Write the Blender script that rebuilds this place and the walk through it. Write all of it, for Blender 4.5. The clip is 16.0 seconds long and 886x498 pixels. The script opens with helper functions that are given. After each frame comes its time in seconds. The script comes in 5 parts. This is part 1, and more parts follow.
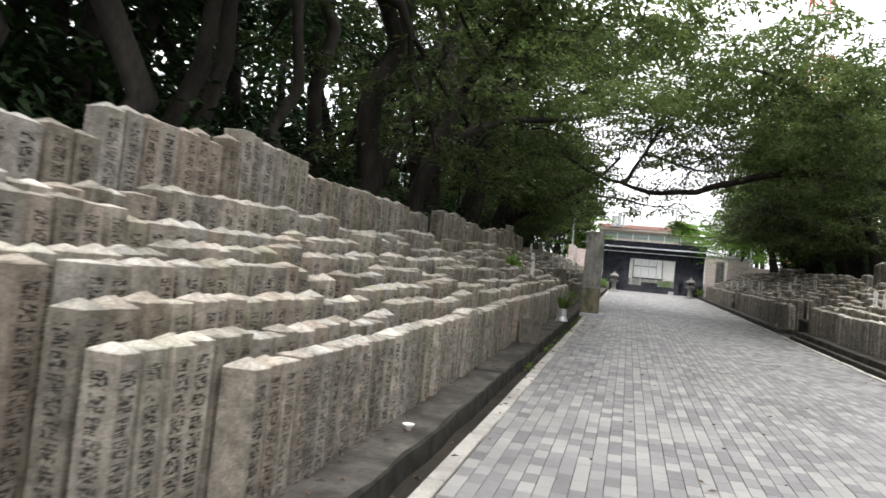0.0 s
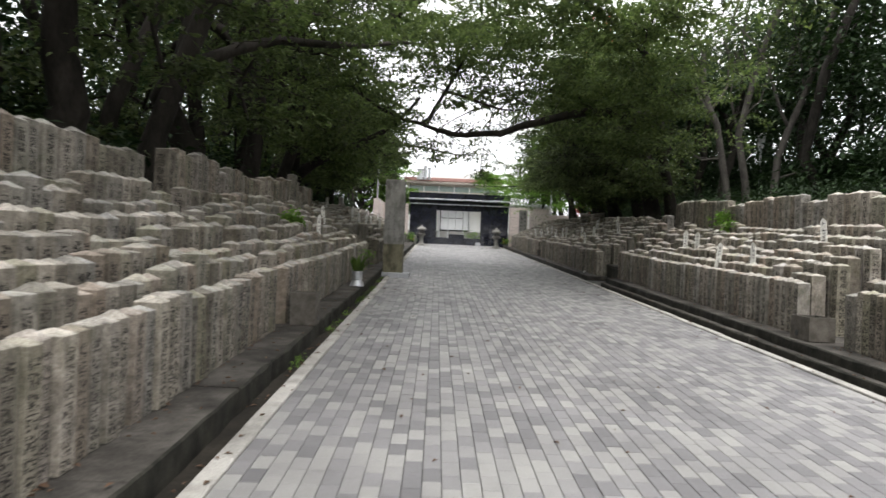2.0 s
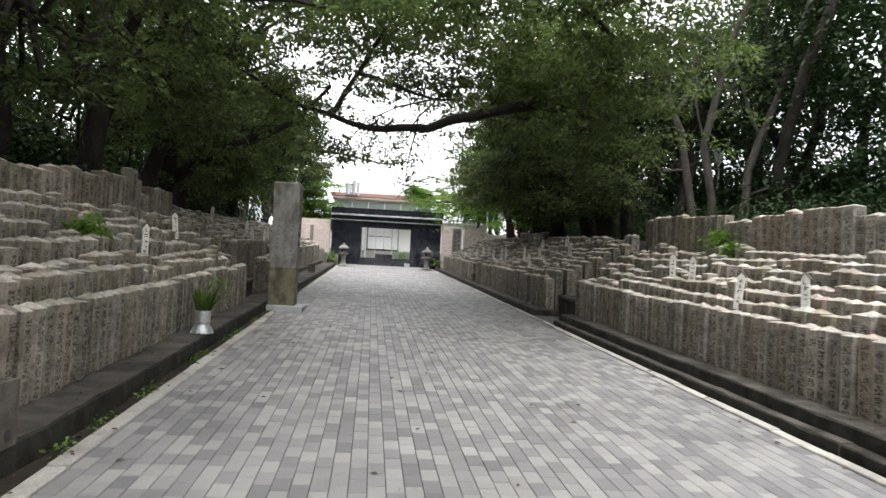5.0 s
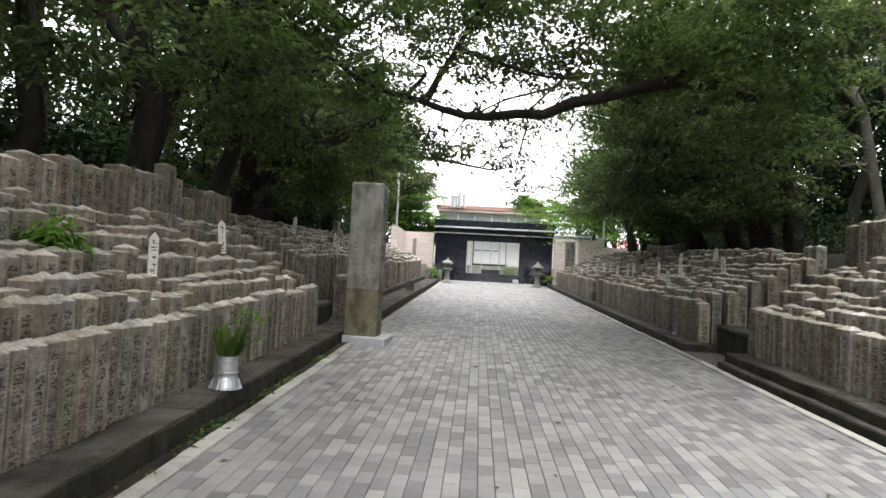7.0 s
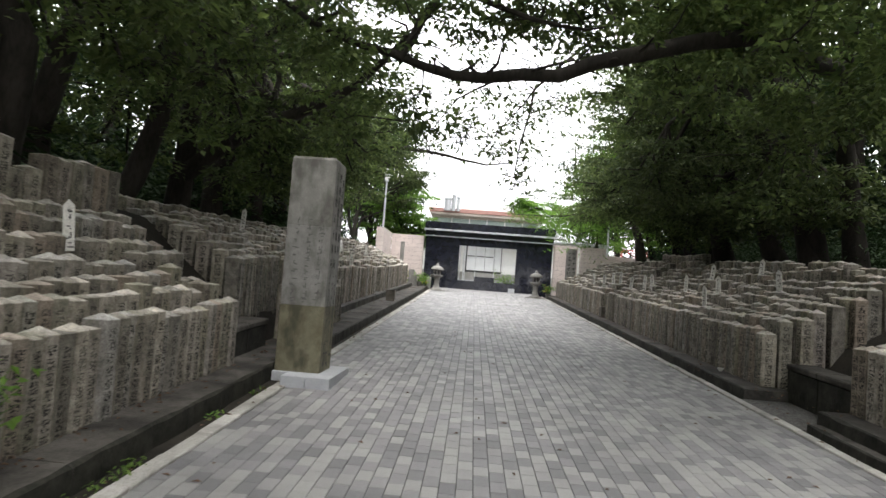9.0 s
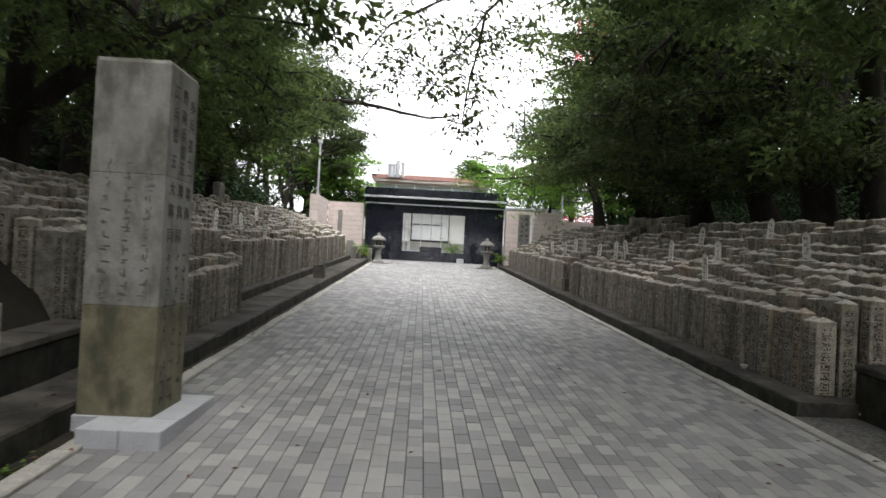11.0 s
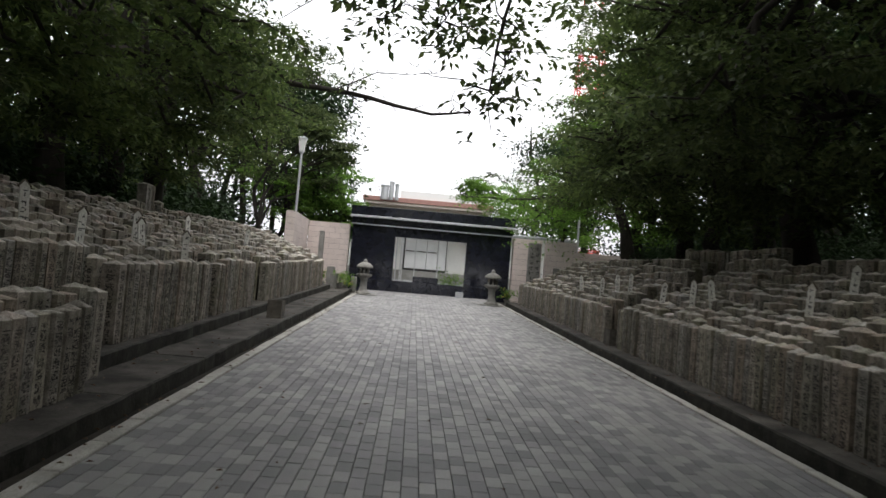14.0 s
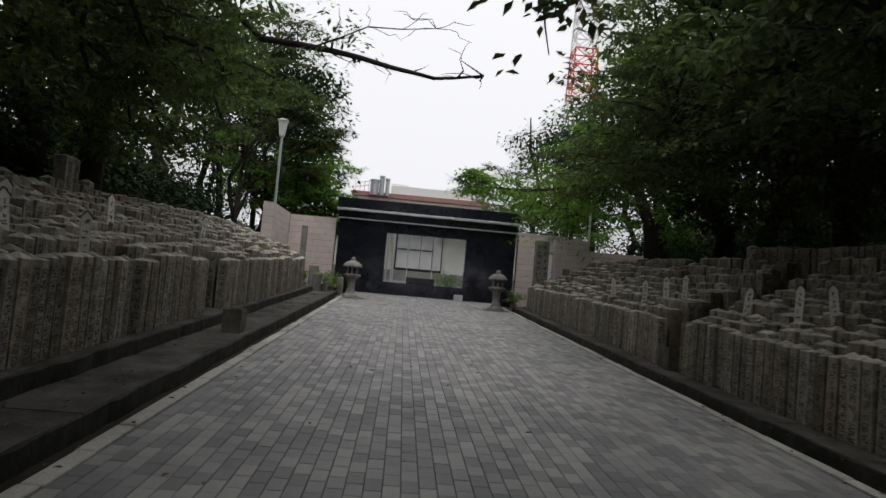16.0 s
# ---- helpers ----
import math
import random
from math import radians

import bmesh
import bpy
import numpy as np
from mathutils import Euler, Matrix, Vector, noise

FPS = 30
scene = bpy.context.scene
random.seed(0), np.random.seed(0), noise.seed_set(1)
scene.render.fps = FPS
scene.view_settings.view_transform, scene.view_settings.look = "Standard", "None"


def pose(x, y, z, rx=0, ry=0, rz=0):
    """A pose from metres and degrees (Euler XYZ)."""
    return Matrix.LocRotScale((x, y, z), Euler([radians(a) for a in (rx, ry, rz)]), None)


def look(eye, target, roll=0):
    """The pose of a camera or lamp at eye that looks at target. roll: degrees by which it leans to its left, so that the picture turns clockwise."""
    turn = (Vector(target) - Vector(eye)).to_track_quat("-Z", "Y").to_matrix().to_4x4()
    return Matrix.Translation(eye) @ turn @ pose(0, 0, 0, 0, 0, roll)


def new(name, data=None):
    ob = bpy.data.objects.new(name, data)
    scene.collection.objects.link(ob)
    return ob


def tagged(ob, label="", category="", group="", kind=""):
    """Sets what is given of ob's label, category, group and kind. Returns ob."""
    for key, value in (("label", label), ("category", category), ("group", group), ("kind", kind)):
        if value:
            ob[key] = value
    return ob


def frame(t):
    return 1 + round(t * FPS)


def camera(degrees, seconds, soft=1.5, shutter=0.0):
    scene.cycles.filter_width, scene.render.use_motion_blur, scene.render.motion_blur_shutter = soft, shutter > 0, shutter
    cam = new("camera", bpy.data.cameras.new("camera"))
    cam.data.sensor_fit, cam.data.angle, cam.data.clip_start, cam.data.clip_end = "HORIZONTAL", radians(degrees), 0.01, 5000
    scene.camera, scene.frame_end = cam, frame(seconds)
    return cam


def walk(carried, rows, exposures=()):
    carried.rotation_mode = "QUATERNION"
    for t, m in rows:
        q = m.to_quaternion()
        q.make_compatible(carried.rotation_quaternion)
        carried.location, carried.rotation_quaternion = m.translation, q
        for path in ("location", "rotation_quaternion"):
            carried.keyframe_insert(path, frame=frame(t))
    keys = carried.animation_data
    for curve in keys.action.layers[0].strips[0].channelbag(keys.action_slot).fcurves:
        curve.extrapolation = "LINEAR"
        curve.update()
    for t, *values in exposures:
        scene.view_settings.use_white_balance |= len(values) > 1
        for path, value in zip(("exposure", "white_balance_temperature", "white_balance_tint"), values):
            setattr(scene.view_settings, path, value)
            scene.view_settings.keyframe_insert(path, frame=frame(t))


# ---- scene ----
cam = camera(65.9, 16.0, shutter=0.4)
METRES, EYE, TILT, LEAN, TURN = 22.3, 1.43, 0.0, 0.0, 15.3
ROWS = [
    (0.0, 0.0, 0.0, 0.0, -0.26, 2.65, -5.57),
    (0.5, 0.0087, 0.0279, 0.0003, -3.57, 2.7, -4.51),
    (1.0, 0.0172, 0.0582, 0.0014, -8.23, 0.82, -3.11),
    (1.5, 0.027, 0.0883, 0.002, -12.29, -0.13, -2.29),
    (2.0, 0.0365, 0.1181, 0.003, -15.89, 0.19, -2.35),
    (2.5, 0.0475, 0.145, 0.0041, -20.31, 1.16, -2.42),
    (3.0, 0.0599, 0.1729, 0.0053, -23.16, 1.5, -2.43),
    (5.5, 0.1173, 0.3114, 0.0114, -19.65, 2.57, -3.3),
    (6.0, 0.1262, 0.3424, 0.0126, -15.82, 3.23, -2.95),
    (6.5, 0.1345, 0.373, 0.0139, -13.14, 3.05, -2.83),
    (7.0, 0.1448, 0.4028, 0.0157, -12.35, 2.81, -3.04),
    (7.5, 0.1521, 0.4335, 0.0171, -10.94, 2.96, -3.95),
    (8.0, 0.1624, 0.4642, 0.0184, -10.55, 3.01, -4.03),
    (8.5, 0.1724, 0.4968, 0.0203, -11.72, 3.3, -4.31),
    (11.0, 0.2201, 0.6462, 0.0265, -17.17, 0.97, -2.97),
    (11.5, 0.2273, 0.6772, 0.0275, -19.57, 0.19, -3.02),
    (12.0, 0.2335, 0.7078, 0.0286, -20.12, 0.35, -2.96),
    (12.5, 0.2426, 0.7379, 0.0299, -20.63, 1.15, -3.1),
    (13.0, 0.2505, 0.7686, 0.031, -20.59, 1.75, -3.11),
    (13.5, 0.2601, 0.7994, 0.0319, -20.18, 2.12, -3.43),
    (14.0, 0.2678, 0.831, 0.0335, -17.87, 3.42, -4.8),
    (14.5, 0.2751, 0.859, 0.0343, -17.29, 3.68, -5.31),
    (15.0, 0.2814, 0.8899, 0.0356, -17.23, 3.68, -5.58),
    (15.5, 0.2874, 0.9199, 0.0353, -19.15, 3.8, -5.11),
    (16.0, 0.2931, 0.9529, 0.0361, -18.83, 3.5, -5.05),
]
walk(cam, [(t, pose(0, 0, EYE, TILT, LEAN, TURN) @ pose(METRES * x, METRES * y, METRES * z, 90 + pitch, roll, yaw)) for t, x, y, z, yaw, pitch, roll in ROWS],
     exposures=[(0, 0.26), (1, 0.2), (2, 0.04), (3, 0.1), (5.5, 0.4), (7, 0.56), (8.5, 0.5), (11, 0.28), (14, -0.36), (16, -1.22)])

SLOPE = 0.042          # the path climbs gently all the way to the gate
KERB_L, KERB_R = -0.985, 3.95
GATE_Y = 46.3


def gz(y):
    """Height of the path at y."""
    return SLOPE * min(max(y, -30.0), 48.0)


# ---- world and light: an overcast afternoon ----
world = bpy.data.worlds.new("overcast_sky")
scene.world = world
world.use_nodes = True
wt = world.node_tree
wt.nodes.clear()
w_out = wt.nodes.new("ShaderNodeOutputWorld")
w_bg = wt.nodes.new("ShaderNodeBackground")
w_sky = wt.nodes.new("ShaderNodeTexSky")
w_sky.sky_type = "NISHITA"
w_sky.sun_disc = False
w_sky.sun_elevation, w_sky.sun_rotation = radians(71), radians(188)
w_hsv = wt.nodes.new("ShaderNodeHueSaturation")
w_hsv.inputs["Saturation"].default_value = 0.12
# the cloud layer: white, a little brighter overhead than at the horizon
w_pos = wt.nodes.new("ShaderNodeTexCoord")
w_sep = wt.nodes.new("ShaderNodeSeparateXYZ")
w_map = wt.nodes.new("ShaderNodeMapRange")
w_map.inputs["From Min"].default_value, w_map.inputs["From Max"].default_value = 0.0, 1.0
w_map.inputs["To Min"].default_value, w_map.inputs["To Max"].default_value = 17.5, 24.0
w_cloud = wt.nodes.new("ShaderNodeMix")
w_cloud.data_type, w_cloud.blend_type = "RGBA", "MULTIPLY"
w_cloud.inputs["Factor"].default_value = 1.0
w_cloud.inputs["B"].default_value = (1.0, 1.0, 1.04, 1)
w_mix = wt.nodes.new("ShaderNodeMix")
w_mix.data_type = "RGBA"
w_mix.inputs["Factor"].default_value = 0.75
wt.links.new(w_pos.outputs["Generated"], w_sep.inputs[0])
wt.links.new(w_sep.outputs["Z"], w_map.inputs["Value"])
wt.links.new(w_map.outputs["Result"], w_cloud.inputs["A"])
wt.links.new(w_sky.outputs["Color"], w_hsv.inputs["Color"])
wt.links.new(w_hsv.outputs["Color"], w_mix.inputs["A"])
wt.links.new(w_cloud.outputs["Result"], w_mix.inputs["B"])
wt.links.new(w_mix.outputs["Result"], w_bg.inputs["Color"])
w_bg.inputs["Strength"].default_value = 0.14
wt.links.new(w_bg.outputs["Background"], w_out.inputs["Surface"])
sun = new("sun", bpy.data.lights.new("sun", "SUN"))
sun.data.energy, sun.data.angle, sun.data.color = 3.1, radians(30), (1.0, 0.97, 0.93)
sun.matrix_world = look((0, 0, 60), (-0.05 * 60, 0.34 * 60, 0))


# ---- materials ----
def material(name, rough=0.8):
    m = bpy.data.materials.new(name)
    m.use_nodes = True
    m.node_tree.nodes["Principled BSDF"].inputs["Roughness"].default_value = rough
    return m, m.node_tree, m.node_tree.nodes["Principled BSDF"]


def node(nt, kind, **values):
    n = nt.nodes.new(kind)
    for key, value in values.items():
        n.inputs[key.replace("_", " ")].default_value = value
    return n


def coords(nt, scale=(1, 1, 1), uv=False, world_space=True):
    """Texture coordinates in metres."""
    mp = nt.nodes.new("ShaderNodeMapping")
    mp.inputs["Scale"].default_value = scale
    if uv:
        src = nt.nodes.new("ShaderNodeUVMap").outputs["UV"]
    elif world_space:
        src = nt.nodes.new("ShaderNodeNewGeometry").outputs["Position"]
    else:
        src = nt.nodes.new("ShaderNodeTexCoord").outputs["Object"]
    nt.links.new(src, mp.inputs["Vector"])
    return mp.outputs["Vector"]


def noise_tex(nt, vec, scale, detail=4.0, rough=0.6):
    n = node(nt, "ShaderNodeTexNoise", Scale=scale, Detail=detail, Roughness=rough)
    nt.links.new(vec, n.inputs["Vector"])
    return n.outputs["Fac"]


def ramp(nt, fac, stops):
    r = nt.nodes.new("ShaderNodeValToRGB")
    els = r.color_ramp.elements
    while len(els) < len(stops):
        els.new(0.5)
    for e, (p, c) in zip(els, stops):
        e.position = p
        e.color = (c, c, c, 1) if isinstance(c, (int, float)) else (*c, 1)
    nt.links.new(fac, r.inputs["Fac"])
    return r.outputs["Color"]


def blend(nt, fac, a, b, mode="MIX"):
    mx = nt.nodes.new("ShaderNodeMix")
    mx.data_type, mx.blend_type = "RGBA", mode
    for sock, v in (("Factor", fac), ("A", a), ("B", b)):
        if isinstance(v, (int, float)):
            mx.inputs[sock].default_value = v if sock == "Factor" else (v, v, v, 1)
        elif isinstance(v, tuple):
            mx.inputs[sock].default_value = (*v, 1)
        else:
            nt.links.new(v, mx.inputs[sock])
    return mx.outputs["Result"]


def calc(nt, op, a, b=0.0):
    m = nt.nodes.new("ShaderNodeMath")
    m.operation = op
    for i, v in enumerate((a, b)):
        if isinstance(v, (int, float)):
            m.inputs[i].default_value = v
        else:
            nt.links.new(v, m.inputs[i])
    return m.outputs[0]


def bump(nt, bsdf, height, strength=0.4, distance=0.01):
    b = node(nt, "ShaderNodeBump", Strength=strength, Distance=distance)
    nt.links.new(height, b.inputs["Height"])
    nt.links.new(b.outputs["Normal"], bsdf.inputs["Normal"])


def piece_random(nt):
    """One number a piece, whether it is an object of its own or an island of a joined mesh."""
    a = nt.nodes.new("ShaderNodeObjectInfo").outputs["Random"]
    b = nt.nodes.new("ShaderNodeNewGeometry").outputs["Random Per Island"]
    return calc(nt, "FRACT", calc(nt, "ADD", calc(nt, "MULTIPLY", a, 7.31), b))


def rough_material(name, dark, light, grain=60.0, patch=3.0, rough=0.9, relief=0.5, pieces=0.0, stain=0.5, stretch=(1, 1, 1)):
    """Stone, concrete, soil, wood: grain and patches at two scales, with stains."""
    m, nt, bsdf = material(name, rough)
    bsdf.inputs["Specular IOR Level"].default_value = 0.2
    v = coords(nt, stretch)
    fine, broad = noise_tex(nt, v, grain, 3), noise_tex(nt, v, patch, 5)
    col = blend(nt, ramp(nt, broad, ((0.3, 0.0), (0.7, 1.0))), dark, light)
    col = blend(nt, ramp(nt, fine, ((0.35, 0.75), (0.65, 1.12))), 0.0, col)
    st = ramp(nt, noise_tex(nt, v, patch * 0.37 + 0.6, 6, 0.7), ((0.48, 0.0), (0.66, 1.0)))
    col = blend(nt, calc(nt, "MULTIPLY", st, stain), col, tuple(c * 0.4 for c in dark))
    if pieces:
        shade = ramp(nt, piece_random(nt), ((0.0, 1 - pieces), (1.0, 1 + pieces)))
        col = blend(nt, 1.0, col, shade, "MULTIPLY")
    nt.links.new(col, bsdf.inputs["Base Color"])
    bump(nt, bsdf, calc(nt, "ADD", calc(nt, "MULTIPLY", fine, 0.4), broad), relief, 0.01)
    return m


def scaled(nt, vec, k):
    mp = nt.nodes.new("ShaderNodeMapping")
    mp.inputs["Scale"].default_value = k
    nt.links.new(vec, mp.inputs["Vector"])
    return mp.outputs["Vector"]


def memorial_material():
    """Weathered posts: each its own tone, streaks down the faces, a cut column of writing on one face (UV in metres)."""
    m, nt, bsdf = material("weathered_memorial_stone", 0.92)
    bsdf.inputs["Specular IOR Level"].default_value = 0.2
    rnd = piece_random(nt)
    v, vs = coords(nt), coords(nt, (5, 5, 2.2))
    tone = ramp(nt, rnd, ((0.0, (0.276, 0.253, 0.214)), (0.2, (0.486, 0.442, 0.383)), (0.34, (0.348, 0.328, 0.295)), (0.46, (0.238, 0.219, 0.184)), (0.6, (0.405, 0.339, 0.280)),
                          (0.74, (0.416, 0.398, 0.369)), (0.88, (0.340, 0.318, 0.242)), (1.0, (0.595, 0.542, 0.476))))
    fine, patch, streak = noise_tex(nt, v, 70, 4, 0.75), noise_tex(nt, v, 9, 5, 0.7), noise_tex(nt, vs, 2.2, 4, 0.6)
    col = blend(nt, 1.0, tone, ramp(nt, fine, ((0.32, 0.58), (0.66, 1.25))), "MULTIPLY")
    col = blend(nt, 1.0, col, ramp(nt, patch, ((0.35, 0.55), (0.62, 1.12))), "MULTIPLY")
    col = blend(nt, calc(nt, "MULTIPLY", ramp(nt, streak, ((0.52, 0.0), (0.7, 1.0))), 0.22), col, (0.085, 0.078, 0.062))
    moss = ramp(nt, noise_tex(nt, v, 2.3, 4), ((0.56, 0.0), (0.72, 1.0)))
    col = blend(nt, calc(nt, "MULTIPLY", moss, 0.4), col, (0.15, 0.16, 0.085))
    # overhead light put into colour by UV: grimy uprights darker, tops (-2) paler
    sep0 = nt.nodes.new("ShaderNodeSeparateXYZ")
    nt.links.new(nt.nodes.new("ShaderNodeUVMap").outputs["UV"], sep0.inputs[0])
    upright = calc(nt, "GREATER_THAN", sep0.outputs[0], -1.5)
    grime_shade = ramp(nt, noise_tex(nt, coords(nt, (1.5, 1.5, 1.2)), 5.0, 5, 0.75), ((0.3, 0.28), (0.62, 0.78)))
    col = blend(nt, calc(nt, "MULTIPLY", upright, grime_shade), col, blend(nt, 1.0, col, (0.49, 0.475, 0.43), "MULTIPLY"))
    top_light = calc(nt, "LESS_THAN", sep0.outputs[0], -1.5)
    col = blend(nt, top_light, col, blend(nt, 1.0, col, (1.16, 1.18, 1.19), "MULTIPLY"))
    # the writing: short strokes inside a column down the middle of the face
    sep = nt.nodes.new("ShaderNodeSeparateXYZ")
    nt.links.new(nt.nodes.new("ShaderNodeUVMap").outputs["UV"], sep.inputs[0])
    shift = nt.nodes.new("ShaderNodeVectorMath")
    shift.operation = "ADD"
    nt.links.new(coords(nt, (1, 1, 1), uv=True), shift.inputs[0])
    com = nt.nodes.new("ShaderNodeCombineXYZ")
    nt.links.new(calc(nt, "MULTIPLY", rnd, 37.0), com.inputs[0])
    nt.links.new(calc(nt, "MULTIPLY", rnd, 91.0), com.inputs[1])
    nt.links.new(com.outputs[0], shift.inputs[1])
    level, upright_stroke = (noise_tex(nt, scaled(nt, shift.outputs[0], k), 1.0, 1.0, 0.4) for k in ((26, 92, 1), (88, 30, 1)))
    strokes = calc(nt, "MAXIMUM", level, calc(nt, "SUBTRACT", upright_stroke, 0.03))
    inside = calc(nt, "LESS_THAN", calc(nt, "ABSOLUTE", sep.outputs[0]), 0.042)
    cell = calc(nt, "FRACT", calc(nt, "MULTIPLY", calc(nt, "ADD", sep.outputs[1], rnd), 11.5))
    inside = calc(nt, "MULTIPLY", inside, calc(nt, "LESS_THAN", cell, 0.84))
    inside = calc(nt, "MULTIPLY", inside, calc(nt, "GREATER_THAN", sep.outputs[1], 0.06))
    inside = calc(nt, "MULTIPLY", inside, calc(nt, "GREATER_THAN", noise_tex(nt, shift.outputs[0], 5, 1), 0.33))
    cut = calc(nt, "MULTIPLY", inside, ramp(nt, strokes, ((0.526, 0.0), (0.566, 1.0))))
    col = blend(nt, calc(nt, "MULTIPLY", cut, ramp(nt, noise_tex(nt, coords(nt), 1.7, 2), ((0.35, 0.72), (0.6, 1.0)))), col, (0.026, 0.024, 0.021))
    nt.links.new(col, bsdf.inputs["Base Color"])
    bump(nt, bsdf, calc(nt, "SUBTRACT", calc(nt, "ADD", calc(nt, "MULTIPLY", fine, 0.5), patch), calc(nt, "MULTIPLY", cut, 1.5)), 0.65, 0.012)
    return m


def paver_material():
    m, nt, bsdf = material("concrete_paver", 0.62)
    rnd = piece_random(nt)
    v = coords(nt)
    tone = ramp(nt, rnd, ((0.0, (0.141, 0.138, 0.141)), (0.22, (0.172, 0.168, 0.171)), (0.42, (0.206, 0.201, 0.203)), (0.54, (0.220, 0.215, 0.214)), (0.66, (0.252, 0.247, 0.240)), (1.0, (0.300, 0.295, 0.281))))
    fine, broad = noise_tex(nt, v, 160, 3, 0.7), noise_tex(nt, v, 0.9, 5, 0.6)
    col = blend(nt, 1.0, tone, ramp(nt, fine, ((0.3, 0.8), (0.7, 1.15))), "MULTIPLY")
    col = blend(nt, 1.0, col, ramp(nt, broad, ((0.3, 0.78), (0.65, 1.08))), "MULTIPLY")
    nt.links.new(col, bsdf.inputs["Base Color"])
    bump(nt, bsdf, fine, 0.4, 0.004)
    return m


def leaf_material(name, dark, light, through_it=0.4):
    m, nt, bsdf = material(name, 0.6)
    bsdf.inputs["Specular IOR Level"].default_value = 0.2
    rnd = nt.nodes.new("ShaderNodeNewGeometry").outputs["Random Per Island"]
    col = ramp(nt, rnd, ((0.0, dark), (0.6, tuple((a + b) / 2 for a, b in zip(dark, light))), (1.0, light)))
    broad = ramp(nt, noise_tex(nt, coords(nt), 0.55, 3), ((0.3, 0.5), (0.7, 1.5)))
    col = blend(nt, 1.0, col, broad, "MULTIPLY")
    nt.links.new(col, bsdf.inputs["Base Color"])
    tr = nt.nodes.new("ShaderNodeBsdfTranslucent")
    warm = blend(nt, 1.0, col, (1.05, 1.16, 0.82), "MULTIPLY")
    nt.links.new(warm, tr.inputs["Color"])
    mx = nt.nodes.new("ShaderNodeMixShader")
    mx.inputs["Fac"].default_value = through_it
    nt.links.new(bsdf.outputs[0], mx.inputs[1])
    nt.links.new(tr.outputs[0], mx.inputs[2])
    nt.links.new(mx.outputs[0], nt.nodes["Material Output"].inputs["Surface"])
    return m


def plain(name, colour, rough=0.5, metal=0.0, wear=0.12, scale=14.0):
    m, nt, bsdf = material(name, rough)
    bsdf.inputs["Metallic"].default_value = metal
    v = coords(nt)
    f = noise_tex(nt, v, scale, 5)
    nt.links.new(blend(nt, 1.0, colour, ramp(nt, f, ((0.3, 1 - wear), (0.7, 1 + wear))), "MULTIPLY"), bsdf.inputs["Base Color"])
    nt.links.new(ramp(nt, noise_tex(nt, v, scale * 3, 3), ((0.3, max(rough - 0.1, 0.02)), (0.7, min(rough + 0.1, 1.0)))), bsdf.inputs["Roughness"])
    return m


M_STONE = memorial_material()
M_PAVER = paver_material()
M_JOINT = rough_material("jointing_sand", (0.035, 0.035, 0.033), (0.07, 0.068, 0.062), 90, 4)
M_KERB = rough_material("pale_kerb_concrete", (0.340, 0.327, 0.297), (0.476, 0.459, 0.425), 70, 2.2, 0.9, 0.5, 0.12, 0.55)
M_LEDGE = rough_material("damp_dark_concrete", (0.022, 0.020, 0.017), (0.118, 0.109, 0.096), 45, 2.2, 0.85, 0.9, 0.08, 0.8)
# darker concrete copy: the shade of upright faces is put into its colour
M_LEDGE_FACE = rough_material("shaded_face_concrete", (0.012, 0.012, 0.009), (0.045, 0.043, 0.034), 40, 6.0, 0.8, 1.0, 0.0, 0.8)
M_SOIL = rough_material("leaf_litter_soil", (0.014, 0.012, 0.010), (0.036, 0.031, 0.024), 30, 1.2, 1.0, 0.9)
M_GRAVEL = rough_material("dark_gravel", (0.05, 0.048, 0.045), (0.17, 0.165, 0.155), 110, 30, 0.95, 1.0)
M_GRANITE = rough_material("grey_granite", (0.25, 0.245, 0.23), (0.36, 0.355, 0.335), 140, 2.5, 0.85, 0.4, 0.0, 0.3)
def pillar_material(name, dark, light, stain_colour, stained):
    """Granite of the pillar; stained: how much of it the stain covers."""
    m, nt, bsdf = material(name, 0.88)
    v = coords(nt)
    fine, patch = noise_tex(nt, v, 130, 3, 0.7), noise_tex(nt, v, 5.5, 5, 0.65)
    col = blend(nt, ramp(nt, patch, ((0.3, 0.0), (0.7, 1.0))), dark, light)
    col = blend(nt, 1.0, col, ramp(nt, fine, ((0.3, 0.72), (0.7, 1.2))), "MULTIPLY")
    stain = ramp(nt, noise_tex(nt, coords(nt, (2.2, 2.2, 1.2)), 1.9, 5, 0.65), ((0.62 - stained * 0.4, 0.0), (0.8 - stained * 0.4, 0.85)))
    col = blend(nt, stain, col, stain_colour)
    nt.links.new(col, bsdf.inputs["Base Color"])
    bump(nt, bsdf, calc(nt, "ADD", calc(nt, "MULTIPLY", fine, 0.5), patch), 0.45, 0.008)
    return m


M_PILLAR = pillar_material("grey_pillar_granite", (0.18, 0.175, 0.16), (0.275, 0.27, 0.25), (0.095, 0.092, 0.078), 0.4)
M_PILLAR_TOP = pillar_material("stained_pillar_granite", (0.19, 0.185, 0.165), (0.27, 0.265, 0.24), (0.085, 0.082, 0.068), 0.5)
M_PILLAR_FOOT = pillar_material("mossy_pillar_granite", (0.11, 0.10, 0.06), (0.19, 0.175, 0.115), (0.045, 0.044, 0.026), 0.42)
M_SLAB = rough_material("pale_granite_slab", (0.36, 0.37, 0.385), (0.45, 0.46, 0.475), 120, 3, 0.7, 0.2, 0.05, 0.15)
M_BASIN = rough_material("brown_weathered_basin_stone", (0.075, 0.068, 0.056), (0.165, 0.150, 0.128), 80, 7, 0.9, 0.7, 0.1, 0.6)
